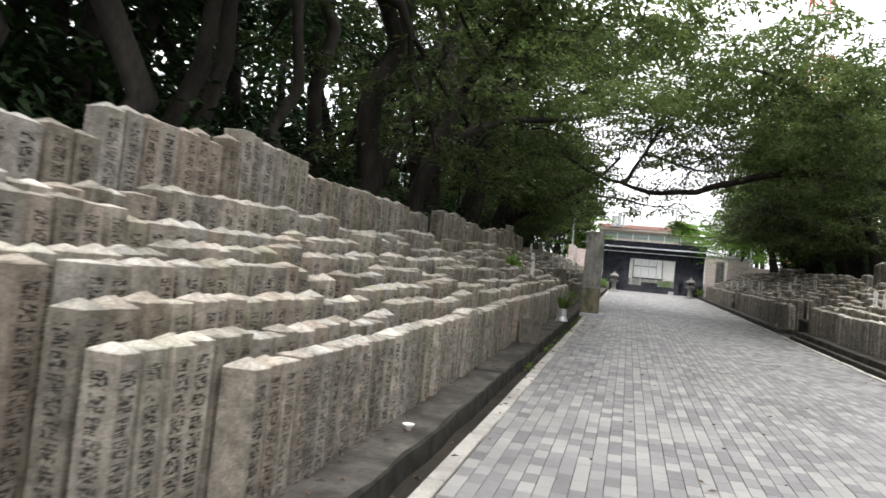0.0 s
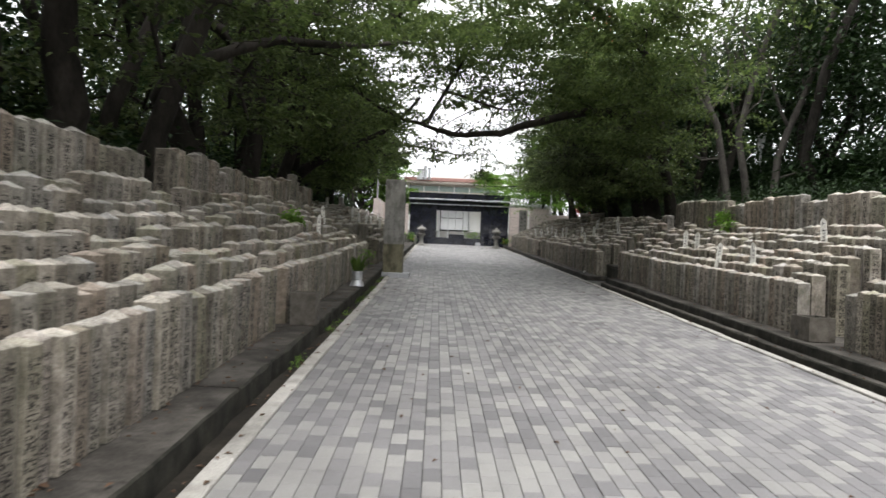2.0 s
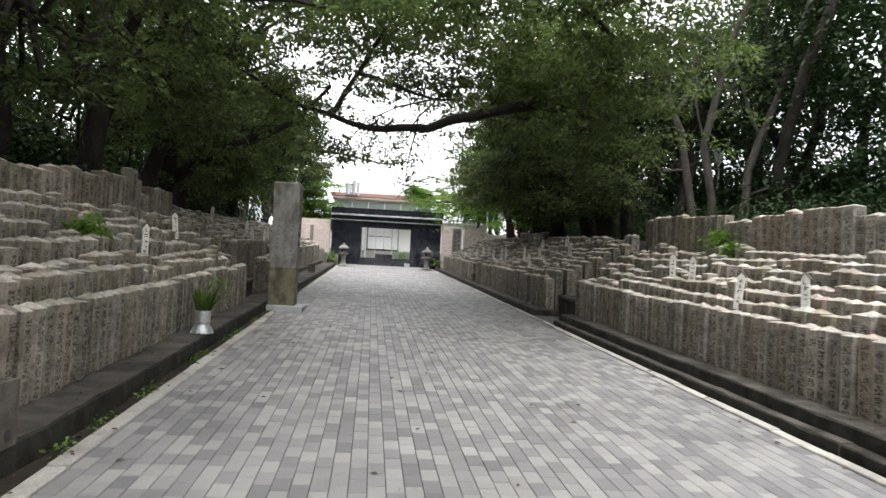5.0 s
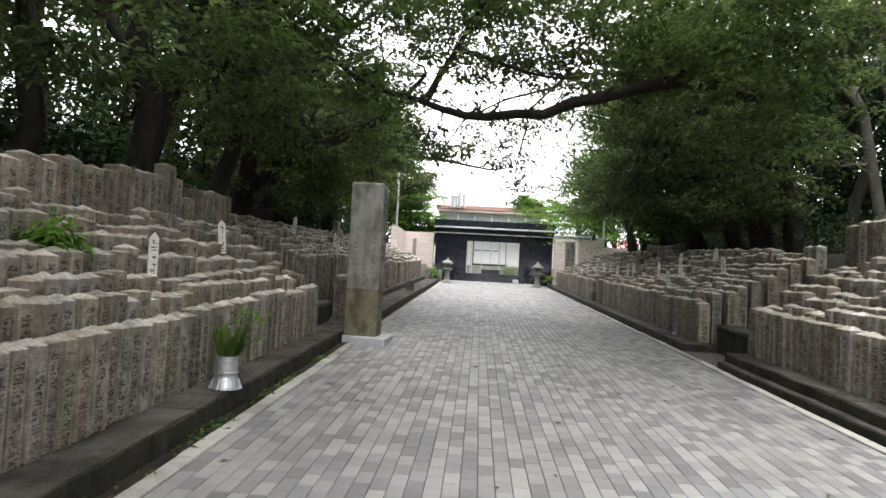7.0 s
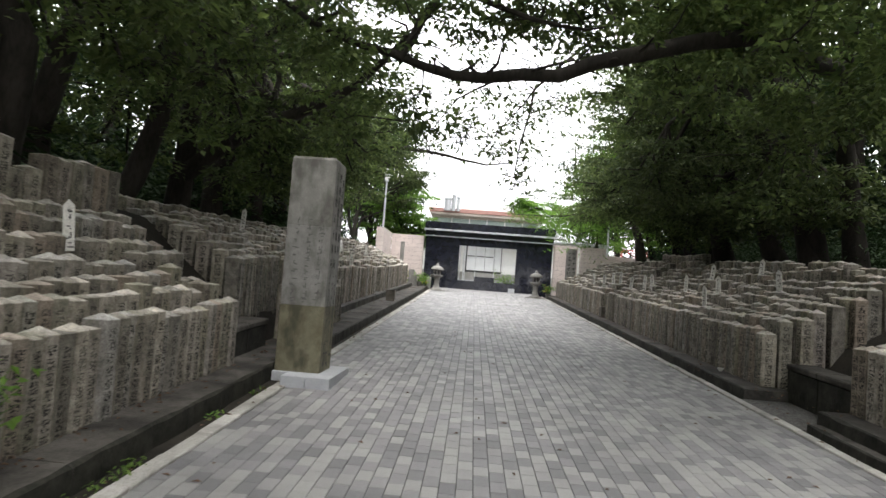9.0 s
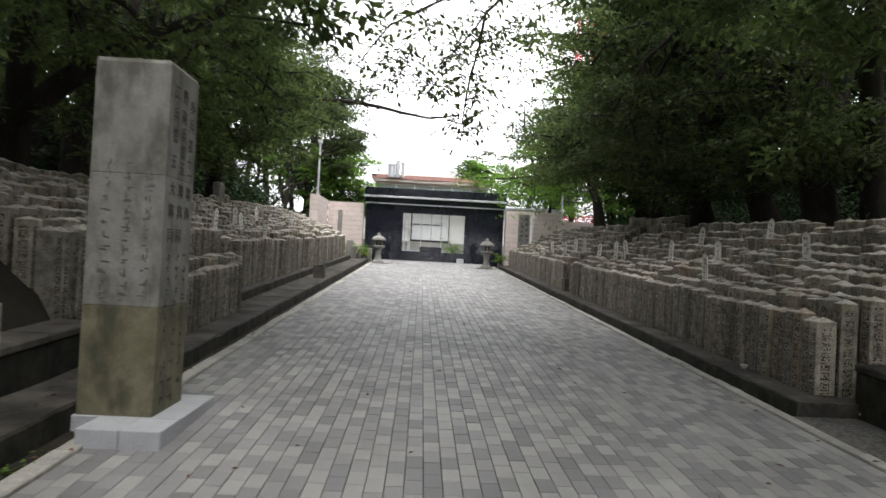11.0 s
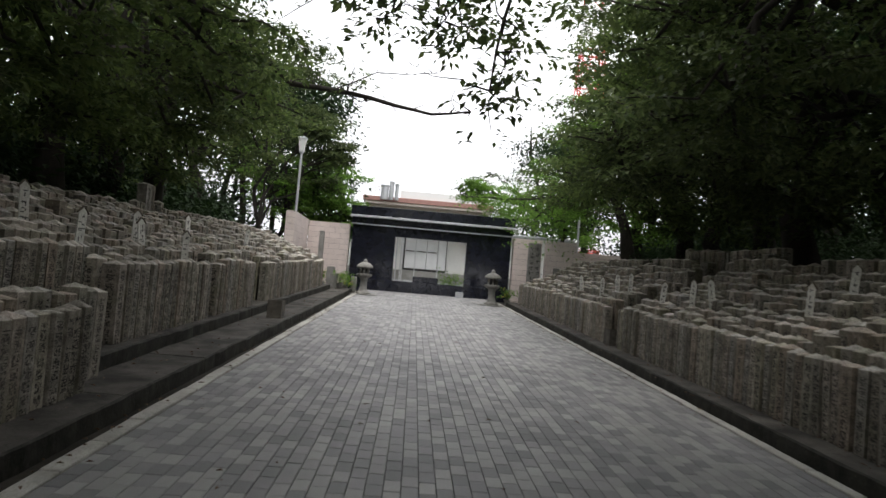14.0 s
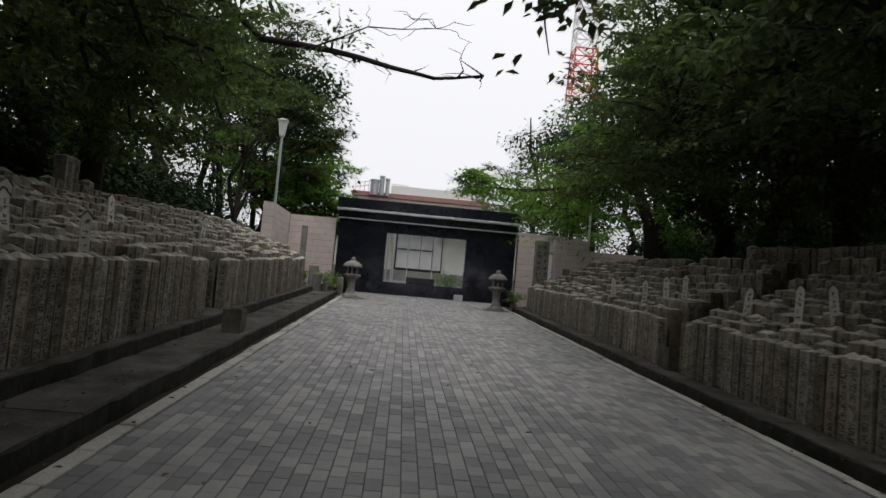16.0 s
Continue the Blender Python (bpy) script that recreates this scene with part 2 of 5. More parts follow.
M_LANTERN = rough_material("weathered_lantern_granite", (0.17, 0.165, 0.15), (0.29, 0.28, 0.26), 90, 6, 0.9, 0.6, 0.1, 0.5)
M_BARK = rough_material("dark_bark", (0.020, 0.0175, 0.015), (0.052, 0.046, 0.039), 26, 4, 0.95, 0.9, 0.0, 0.4, (1, 1, 0.35))
M_BARK_PALE = rough_material("grey_bark", (0.055, 0.05, 0.044), (0.125, 0.115, 0.10), 26, 4, 0.95, 0.8, 0.0, 0.5, (1, 1, 0.35))
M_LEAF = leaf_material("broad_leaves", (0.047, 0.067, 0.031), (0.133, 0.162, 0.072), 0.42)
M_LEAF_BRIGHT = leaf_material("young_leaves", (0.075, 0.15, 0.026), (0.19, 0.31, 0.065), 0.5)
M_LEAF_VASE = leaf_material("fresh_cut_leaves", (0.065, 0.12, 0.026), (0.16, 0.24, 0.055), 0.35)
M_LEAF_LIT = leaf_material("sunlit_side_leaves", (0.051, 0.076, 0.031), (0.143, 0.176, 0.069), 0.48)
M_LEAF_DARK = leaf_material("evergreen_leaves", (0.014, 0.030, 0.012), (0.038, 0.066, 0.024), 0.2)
M_BLACK = plain("polished_black_granite", (0.011, 0.012, 0.018), 0.08, 0, 0.3, 3)
M_STEEL = plain("brushed_steel", (0.62, 0.63, 0.65), 0.35, 0.9)
M_ZINC = plain("galvanised_zinc", (0.55, 0.56, 0.57), 0.42, 0.8, 0.2, 30)
M_WALL = rough_material("pale_pink_block", (0.60, 0.515, 0.475), (0.70, 0.61, 0.565), 60, 1.5, 0.85, 0.25, 0.06, 0.15)
M_WHITE = plain("white_paint", (0.78, 0.78, 0.76), 0.55, 0, 0.05)
M_CREAM = plain("cream_render", (0.66, 0.60, 0.53), 0.8, 0, 0.08, 2)
M_ROOF = plain("faded_red_roof", (0.33, 0.18, 0.15), 0.7, 0, 0.2, 4)
M_PANEL = plain("light_grey_shutter", (0.68, 0.69, 0.70), 0.5, 0, 0.08, 3)
M_GREENTRIM = plain("green_window_band", (0.30, 0.38, 0.34), 0.3, 0, 0.1)
M_PAPER = rough_material("weathered_white_board", (0.62, 0.60, 0.54), (0.78, 0.77, 0.72), 60, 9, 0.8, 0.1, 0.1, 0.2)
M_INK = plain("black_ink", (0.03, 0.03, 0.03), 0.7)
M_TIMBER = rough_material("grey_old_timber", (0.10, 0.085, 0.065), (0.2, 0.17, 0.13), 50, 6, 0.9, 0.4, 0, 0.3)
M_RED = plain("signal_red_paint", (0.62, 0.07, 0.05), 0.5)
M_GLASS_WHITE = plain("opal_lamp_glass", (0.72, 0.72, 0.70), 0.3, 0, 0.04)
M_CERAMIC = plain("white_ceramic", (0.75, 0.74, 0.70), 0.2, 0, 0.05)
M_FAINT = plain("worn_cut_letters", (0.105, 0.102, 0.094), 0.9)
M_STROKE = plain("faded_cut_letters", (0.035, 0.033, 0.03), 0.9)
M_YELLOW = plain("yellow_petals", (0.65, 0.50, 0.05), 0.6)


# ---- mesh helpers ----
def link(name, mesh, mat, parent=None, label=""):
    if mat is not None and not mesh.materials:
        mesh.materials.append(mat)
    ob = new(name, mesh)
    if parent is not None:
        ob.parent = parent
        ob.matrix_parent_inverse = parent.matrix_world.inverted() if parent.matrix_basis == Matrix() else Matrix.Identity(4)
    if label:
        tagged(ob, label)
    return ob


def part(name, bm, mat, parent=None, label=""):
    """One mesh object out of a bmesh, under a thing or a part; its coordinates are the parent's own."""
    mesh = bpy.data.meshes.new(name)
    bmesh.ops.recalc_face_normals(bm, faces=bm.faces)
    bm.to_mesh(mesh)
    bm.free()
    mesh.materials.append(mat)
    ob = new(name, mesh)
    if parent is not None:
        ob.parent = parent
    if label:
        tagged(ob, label)
    return ob


def thing(name, m, label, category, group="", kind=""):
    e = new(name)
    e.empty_display_size = 0.2
    e.matrix_basis = m
    return tagged(e, label, category, group, kind)


def box(bm, x0, x1, y0, y1, z0, z1, bevel=0.0, sloped=False, segments=1):
    """A box; sloped: z is counted from the climbing path."""
    vs = [bm.verts.new((x, y, z + (gz(y) if sloped else 0))) for z in (z0, z1) for x, y in ((x0, y0), (x1, y0), (x1, y1), (x0, y1))]
    fs = [bm.faces.new([vs[i] for i in q]) for q in ((3, 2, 1, 0), (4, 5, 6, 7), (0, 1, 5, 4), (1, 2, 6, 5), (2, 3, 7, 6), (3, 0, 4, 7))]
    if bevel:
        es = list({e for f in fs for e in f.edges})
        bmesh.ops.bevel(bm, geom=es, offset=bevel, segments=segments, affect="EDGES")
    return bm


def boxed(*args, **kw):
    return box(bmesh.new(), *args, **kw)


def lathe(bm, profile, sides=16, cx=0.0, cy=0.0, twist=0.0):
    """Rings of (radius, z) round an upright axis."""
    rings = []
    for r, z in profile:
        rings.append([bm.verts.new((cx + max(r, 1e-4) * math.cos(twist + 2 * math.pi * i / sides), cy + max(r, 1e-4) * math.sin(twist + 2 * math.pi * i / sides), z)) for i in range(sides)])
    for a, b in zip(rings, rings[1:]):
        for i in range(sides):
            bm.faces.new((a[i], a[(i + 1) % sides], b[(i + 1) % sides], b[i]))
    bm.faces.new(list(reversed(rings[0])))
    bm.faces.new(rings[-1])
    return bm


def bar(bm, a, b, r, sides=6):
    a, b = Vector(a), Vector(b)
    d = (b - a).normalized()
    u = d.orthogonal().normalized()
    w = d.cross(u)
    ra, rb = ([bm.verts.new(p + r * (math.cos(k) * u + math.sin(k) * w)) for k in (2 * math.pi * i / sides for i in range(sides))] for p in (a, b))
    for i in range(sides):
        bm.faces.new((ra[i], ra[(i + 1) % sides], rb[(i + 1) % sides], rb[i]))
    bm.faces.new(list(reversed(ra)))
    bm.faces.new(rb)
    return bm


def fast_mesh(name, verts, faces, mat, smooth=False):
    """A mesh from numpy arrays, all faces with the same number of corners."""
    verts, faces = np.asarray(verts, np.float32).reshape(-1, 3), np.asarray(faces, np.int32)
    k = faces.shape[1]
    me = bpy.data.meshes.new(name)
    me.vertices.add(len(verts))
    me.vertices.foreach_set("co", verts.ravel())
    me.loops.add(faces.size)
    me.loops.foreach_set("vertex_index", faces.ravel())
    me.polygons.add(len(faces))
    me.polygons.foreach_set("loop_start", np.arange(0, faces.size, k, dtype=np.int32))
    me.polygons.foreach_set("use_smooth", np.full(len(faces), smooth))
    me.update(calc_edges=True)
    me.materials.append(mat)
    return me


# ---- the ground: one sheet, banked up on both sides of the path ----
def smooth(a, b, v):
    t = min(max((v - a) / (b - a), 0.0), 1.0)
    return t * t * (3 - 2 * t)


def bank(x, y):
    """How far the wooded banks lie above the path."""
    fade = 1 - smooth(41.8, 43.5, y) * (1 - smooth(4.5, 9.0, abs(x - 1.5) - 3.0))
    if x < -2.0:
        h = min(0.3 + (-2.0 - x) * 0.85, 1.75) + smooth(4, 14, -x) * 1.2
    elif x > 4.9:
        h = min(0.3 + (x - 4.9) * 0.62, 1.75) + smooth(9, 20, x) * 1.2
    else:
        h = -0.07
    far = 1 - smooth(40, 90, abs(x)) * 0.8
    return max(h * fade, -0.07) * far if h > 0 else h


GX = [-900, -300, -120, -60, -30, -22, -16, -12, -9, -7, -5.5, -4.6, -4.0, -3.6, -3.2, -2.8, -2.4, -2.0, -1.3, -1.1, 0, 1.5, 3, 4.1, 4.3, 4.9, 5.4, 5.9, 6.4, 6.9, 7.4, 7.9, 9, 11, 14, 18, 24, 34, 60, 120, 300, 900]
GY = [-900, -300, -100, -50, -30, -20] + [-12 + 1.5 * i for i in range(44)] + [60, 75, 110, 200, 400, 900]
gv = [(x, y, gz(y) + bank(x, y) + (0.25 * noise.noise((x * 0.3, y * 0.3, 0)) if (x < -4.5 or x > 8.5) else 0)) for y in GY for x in GX]
gf = [(j * len(GX) + i, j * len(GX) + i + 1, (j + 1) * len(GX) + i + 1, (j + 1) * len(GX) + i) for j in range(len(GY) - 1) for i in range(len(GX) - 1)]
ground = new("ground", fast_mesh("ground", gv, gf, M_SOIL, True))
tagged(ground, "dark leaf-littered soil of the wooded banks", "ground", kind="structure")

# sub-base of the paving, and the two rows of kerb and ledge
road = part("pavement", boxed(KERB_L, KERB_R, -14, GATE_Y + 0.3, -0.05, -0.006, sloped=False), M_JOINT)
for v_ in road.data.vertices:
    v_.co.z += gz(v_.co.y)
tagged(road, "path paved with light and dark grey concrete blocks", "pavement", kind="structure")


def kerb_row(name, x0, x1, y0, y1, label):
    """Pale edging stones laid end to end."""
    holder = thing(name, Matrix(), label, "kerb", kind="structure")
    y = y0
    k = 0
    while y < y1:
        n = min(0.6, y1 - y)
        dx, dz = random.uniform(-0.006, 0.006), random.uniform(-0.004, 0.006)
        part("kerb_stone", boxed(x0 + dx, x1 + dx, y + 0.004, y + n - 0.004, -0.12, 0.018 + dz, bevel=0.008, sloped=True), M_KERB, holder)
        y += n
        k += 1
    return holder


kerb_row("kerb_left", KERB_L - 0.125, KERB_L - 0.004, -12, 44.0, "pale worn concrete edging beside the paving")
kerb_row("kerb_right", KERB_R + 0.004, KERB_R + 0.105, -12, 44.0, "pale worn concrete edging beside the paving")


def ledge_row(name, x0, x1, y0, y1, top, label, piece=1.9):
    """A low dark ledge cast in lengths, its front edge worn."""
    holder = thing(name, Matrix(), label, "ledge", kind="structure")
    y = y0
    while y < y1 - 0.05:
        n = min(piece * random.uniform(0.85, 1.15), y1 - y)
        dx, dz = random.uniform(-0.005, 0.005), random.uniform(-0.004, 0.004)
        bm = bmesh.new()
        steps = 16
        rows = []
        s = 1 if x0 < 0 else -1
        for i in range(steps + 1):
            yy = y + 0.0015 + (n - 0.003) * i / steps
            wob = 0.022 * noise.noise((yy * 2.3, x0, 1.0)) + 0.008 * noise.noise((yy * 9.0, x0, 3.0))
            chip = 0.014 + 0.035 * max(0.0, noise.noise((yy * 3.1, x0, 7.0)))
            rise = 0.012 * noise.noise((yy * 1.7, x0, 11.0))
            front, back = (x1 + dx + wob, x0) if x0 < 0 else (x0 + dx + wob, x1)
            mid = front - s * 0.2
            prof = [(back, -0.15), (back, top + dz), (mid, top + dz + rise), (front - s * chip, top + dz + rise * 0.5), (front, top + dz - chip * 0.8), (front + s * (0.012 + wob * 0.3), -0.15)]
            rows.append([bm.verts.new((px_, yy, pz_ + gz(yy))) for px_, pz_ in prof])
        for a, b in zip(rows, rows[1:]):
            for i in range(6):
                bm.faces.new((a[i], a[(i + 1) % 6], b[(i + 1) % 6], b[i]))
        bm.faces.new(rows[0])
        bm.faces.new(list(reversed(rows[-1])))
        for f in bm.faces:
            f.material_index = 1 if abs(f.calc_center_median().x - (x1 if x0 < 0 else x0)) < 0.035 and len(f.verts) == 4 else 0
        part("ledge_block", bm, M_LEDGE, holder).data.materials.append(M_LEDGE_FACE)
        y += n
    return holder


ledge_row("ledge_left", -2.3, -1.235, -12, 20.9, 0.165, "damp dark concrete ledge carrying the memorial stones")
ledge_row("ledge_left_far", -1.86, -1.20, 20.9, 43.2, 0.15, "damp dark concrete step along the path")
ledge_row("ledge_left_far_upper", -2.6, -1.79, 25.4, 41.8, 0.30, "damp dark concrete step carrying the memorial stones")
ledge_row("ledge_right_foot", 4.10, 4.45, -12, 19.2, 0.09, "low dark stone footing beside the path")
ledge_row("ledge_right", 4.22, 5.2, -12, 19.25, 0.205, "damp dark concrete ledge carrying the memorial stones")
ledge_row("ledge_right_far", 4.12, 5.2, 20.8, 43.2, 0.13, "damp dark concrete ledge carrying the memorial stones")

passage = tagged(part("passage_floor", boxed(4.06, 4.75, 19.28, 20.78, -0.1, 0.01, sloped=True), M_GRAVEL), "grey gravel in the passage between the banks", "floor", kind="structure")


def low_wall(name, x0, x1, y0, y1, top, label):
    """A low dark retaining wall of two coped blocks across a gap between the banks."""
    holder = thing(name, Matrix(), label, "wall", kind="structure")
    mid = (y0 + y1) / 2
    for a, b in ((y0, mid - 0.004), (mid + 0.004, y1)):
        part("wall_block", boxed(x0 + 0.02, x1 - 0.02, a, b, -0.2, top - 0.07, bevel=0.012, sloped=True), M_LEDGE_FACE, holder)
        part("coping", boxed(x0, x1, a, b, top - 0.068, top, bevel=0.014, sloped=True), M_LEDGE, holder)
    return holder


low_wall("low_wall_right", 4.62, 4.98, 19.4, 20.85, 0.46, "low dark stone wall across the gap between the banks")
low_wall("low_wall_left", -2.05, -1.7, 19.5, 20.95, 0.50, "low dark stone wall across the gap beside the pillar")

gutter = part("gutter", boxed(-1.25, KERB_L - 0.125, -12, 43.2, -0.06, -0.004), M_SOIL)
for v_ in gutter.data.vertices:
    v_.co.z += gz(v_.co.y)
tagged(gutter, "narrow strip of dirt between kerb and ledge", "gutter", kind="structure")

# ---- the memorial stones ----
QUADS = np.array([(0, 1, 5, 4), (1, 2, 6, 5), (2, 3, 7, 6), (3, 0, 4, 7), (4, 5, 9, 8), (5, 6, 10, 9), (6, 7, 11, 10), (7, 4, 8, 11),
                  (8, 9, 13, 12), (9, 10, 14, 13), (10, 11, 15, 14), (11, 8, 12, 15), (12, 13, 14, 15)])


def stone_verts(w, d, h, peak, lean_x, lean_y, turn, rng):
    """A square post with a worn, slightly hipped top: 16 corners, its top at height 0."""
    c, s = math.cos(turn), math.sin(turn)
    out = []
    for inset, z in ((0.0, -h), (0.001, -0.006), (0.005, 0.0), (0.45 * w, peak)):
        for sx, sy in ((-1, -1), (1, -1), (1, 1), (-1, 1)):
            x = sx * (w / 2 - min(inset, w * 0.46)) + rng.uniform(-0.0025, 0.0025)
            y = sy * (d / 2 - min(inset, d * 0.46)) + rng.uniform(-0.0025, 0.0025)
            out.append((c * x - s * y + lean_x * (z + h), s * x + c * y + lean_y * (z + h), z + rng.uniform(-0.002, 0.002) * (z > -h)))
    return out


def stone_uv(verts, side):
    """Metres across and down the written face; other faces lie outside the column."""
    uv = np.full((len(QUADS) * 4, 2), -1.0, np.float32)
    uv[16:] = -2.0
    v = np.asarray(verts)
    face = 1 if side < 0 else 3
    faces = [face] + ([0] if (abs(v[0, 0]) * 1000) % 10 < 7 else [])
    for f in faces:
        for k, i in enumerate(QUADS[f]):
            along = v[i, 1] if f != 0 else v[i, 0]
            centre = v[QUADS[f], 1].mean() if f != 0 else v[QUADS[f], 0].mean()
            uv[f * 4 + k] = (along - centre, -v[i, 2])
    return uv


def stones_mesh(name, items, side):
    """items: (x, y, ztop, verts) joined into one mesh."""
    vs, fs, uvs = [], [], []
    for n, (x, y, z, verts) in enumerate(items):
        vs.append(np.asarray(verts) + (x, y, z))
        fs.append(QUADS + 16 * n)
        uvs.append(stone_uv(verts, side))
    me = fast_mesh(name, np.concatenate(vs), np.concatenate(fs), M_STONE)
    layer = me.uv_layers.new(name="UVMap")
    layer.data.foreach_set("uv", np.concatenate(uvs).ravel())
    return me


def top_at(profile, x):
    """Height of the stones' tops over the path, along the bank."""
    return float(np.interp(abs(x), [p[0] for p in profile], [p[1] for p in profile]))


def stone_block(side, y0, y1, x_front, base, profile, rows, seed, tall=(), single_rows=1, single_to=-99.0, start_steps=0.0, pitch=0.21, end_steps=0.0):
    """Rows of posts on a bank. tall: (from, to, extra) stretches of the last row."""
    rng = random.Random(seed)
    rest = []
    for r in range(rows):
        x = x_front + side * r * pitch
        y = y0 - start_steps * (0, 0.9, 1.0, 1.15, 1.05)[min(r, 4)] + rng.uniform(-0.06, 0.06) * (r > 0)
        end = y1 + end_steps * r
        step, left = 0.0, 0
        while y < end:
            w, d = rng.choice((0.13, 0.15, 0.16, 0.17, 0.18, 0.21) if r else (0.11, 0.12, 0.13, 0.14, 0.155, 0.17)), rng.uniform(0.14, 0.18)
            if left <= 0:
                step, left = rng.choice((-0.05, -0.03, -0.01, 0.0, 0.015, 0.03, 0.05)) * (1.0 if r else 0.6), rng.randint(2, 7)
            left -= 1
            if r and rng.random() < 0.012:
                y += w
                continue
            top = top_at(profile, x) + step + rng.uniform(-0.009, 0.009)
            if r and rng.random() < 0.02:
                top += rng.uniform(0.04, 0.09)
            if r == rows - 1:
                for a, b, extra in tall:
                    if a < y < b:
                        top += extra + 0.9 * step + rng.uniform(-0.012, 0.012)
                        w *= 1.12
                        break
            h = top - base if r == 0 else min(top - base + 0.05, 1.3) if r < 6 else 0.9
            peak = rng.choice((0.012, 0.024, 0.03, 0.036, 0.042))
            verts = stone_verts(d, w - rng.uniform(0.008, 0.026), h, peak, rng.uniform(-0.015, 0.015), rng.uniform(-0.012, 0.012), rng.uniform(-0.05, 0.05), rng)
            item = (x + rng.uniform(-0.016, 0.016) * (1.2 if r else 0.8), y + w / 2, gz(y + w / 2) + top, verts)
            if r < single_rows or y < single_to:
                me = stones_mesh("memorial_stone", [(0, 0, 0, verts)], side)
                ob = new("memorial_stone", me)
                ob.location = item[:3]
                tagged(ob, "weathered grey stone post with cut writing, set close in a row", "memorial stone", "memorial stones lining the path")
            else:
                rest.append(item)
            y += w + rng.choice((0.0, 0.003, 0.008, 0.02))
    if rest:
        ob = new("memorial_stone_rows", stones_mesh("memorial_stone_rows", rest, side))
        tagged(ob, "close-set rows of weathered grey memorial stone posts on the bank", "memorial stones", kind="stuff")


PROFILE_L = [(1.66, 0.80), (1.87, 0.93), (3.06, 1.76)]
PROFILE_LFAR = [(1.6, 0.78), (1.92, 1.03), (3.0, 1.50), (4.2, 1.95)]
PROFILE_R = [(4.58, 0.82), (6.1, 1.64)]
PROFILE_RFAR = [(4.5, 0.80), (5.0, 1.03), (5.5, 1.22), (6.0, 1.50), (6.4, 1.76), (6.6, 1.84)]
stone_block(-1, 2.78, 9.95, -1.66, 0.165, PROFILE_L, 8, 11, tall=((1.0, 4.3, 0.26), (4.3, 5.7, 0.4), (5.7, 30, 0.26)), single_rows=1, single_to=4.2, start_steps=0.66, pitch=0.2)
stone_block(-1, 10.45, 19.3, -1.66, 0.165, PROFILE_L, 8, 12, tall=((10, 17.2, 0.26), (17.3, 17.65, 0.42), (17.65, 20.0, 0.2)), single_rows=1, pitch=0.2)
stone_block(-1, 21.7, 24.65, -1.61, 0.15, PROFILE_LFAR, 2, 13, single_rows=1, end_steps=0.6, pitch=0.17)
stone_block(-1, 26.1, 28.95, -1.99, 0.30, PROFILE_LFAR, 2, 14, single_rows=0)
stone_block(-1, 29.4, 31.5, -1.99, 0.30, PROFILE_LFAR, 2, 15, single_rows=0)
stone_block(-1, 32.7, 40.6, -1.98, 0.30, PROFILE_LFAR, 2, 16, single_rows=0)
stone_block(-1, 21.3, 41.2, -2.34, 0.30, PROFILE_LFAR, 9, 17, single_rows=0, tall=((31.5, 31.9, 0.3),))
stone_block(1, 3.0, 9.95, 4.58, 0.205, PROFILE_R, 8, 21, tall=((3, 10, 0.4),), single_rows=1, pitch=0.215)
stone_block(1, 11.0, 19.1, 4.58, 0.205, PROFILE_R, 8, 22, tall=((10, 19.15, 0.38), (19.15, 20, 0.5)), single_rows=1, pitch=0.215, end_steps=0.06)
stone_block(1, 21.05, 31.0, 4.5, 0.13, PROFILE_RFAR, 10, 23, single_rows=0)
stone_block(1, 31.9, 42.2, 4.5, 0.13, PROFILE_RFAR, 10, 24, single_rows=0)
stone_block(1, 29.8, 32.05, 6.62, 0.9, [(6.0, 1.98), (7.0, 1.98)], 1, 25, single_rows=0)
stone_block(1, 32.2, 33.6, 6.62, 0.9, [(6.0, 2.0), (7.0, 2.0)], 1, 26, single_rows=0)

# ---- the granite name pillar beside the path ----
def cut_marks(bm, face, across, top, bottom, columns, size, rng):
    """Strokes standing for writing that cannot be read: face(u, v) gives a place on the stone."""
    for c in columns:
        v = top
        while v > bottom:
            s = size * rng.uniform(0.8, 1.1)
            for _ in range(rng.randint(2, 4)):
                u, w_, h_ = c + rng.uniform(-0.35, 0.35) * s, s * rng.uniform(0.15, 0.45), s * 0.09
                if rng.random() < 0.4:
                    w_, h_ = h_, w_
                vv = v - rng.uniform(0.1, 0.85) * s
                q = [bm.verts.new(face(u + a * w_, vv + b * h_)) for a, b in ((-1, -1), (1, -1), (1, 1), (-1, 1))]
                bm.faces.new(q)
            v -= s * rng.uniform(1.15, 1.5)


pillar = thing("stone_pillar", pose(-0.97, 19.9, gz(19.9)), "tall square grey granite name pillar with a mossy foot on a pale slab", "pillar")
for z0, z1, mat in ((0.085, 0.789, M_PILLAR_FOOT), (0.790, 1.639, M_PILLAR), (1.640, 2.36, M_PILLAR_TOP)):
    part("post_block", boxed(-0.24, 0.24, -0.27, 0.27, z0, z1, bevel=0.004), mat, pillar)
bm = bmesh.new()
lathe(bm, [(0.238 * 1.414, 2.361), (0.225 * 1.414, 2.385), (0.03, 2.41)], 4, twist=math.pi / 4)
for v_ in bm.verts:
    v_.co.y *= 1.12
part("cap", bm, M_PILLAR_TOP, pillar)


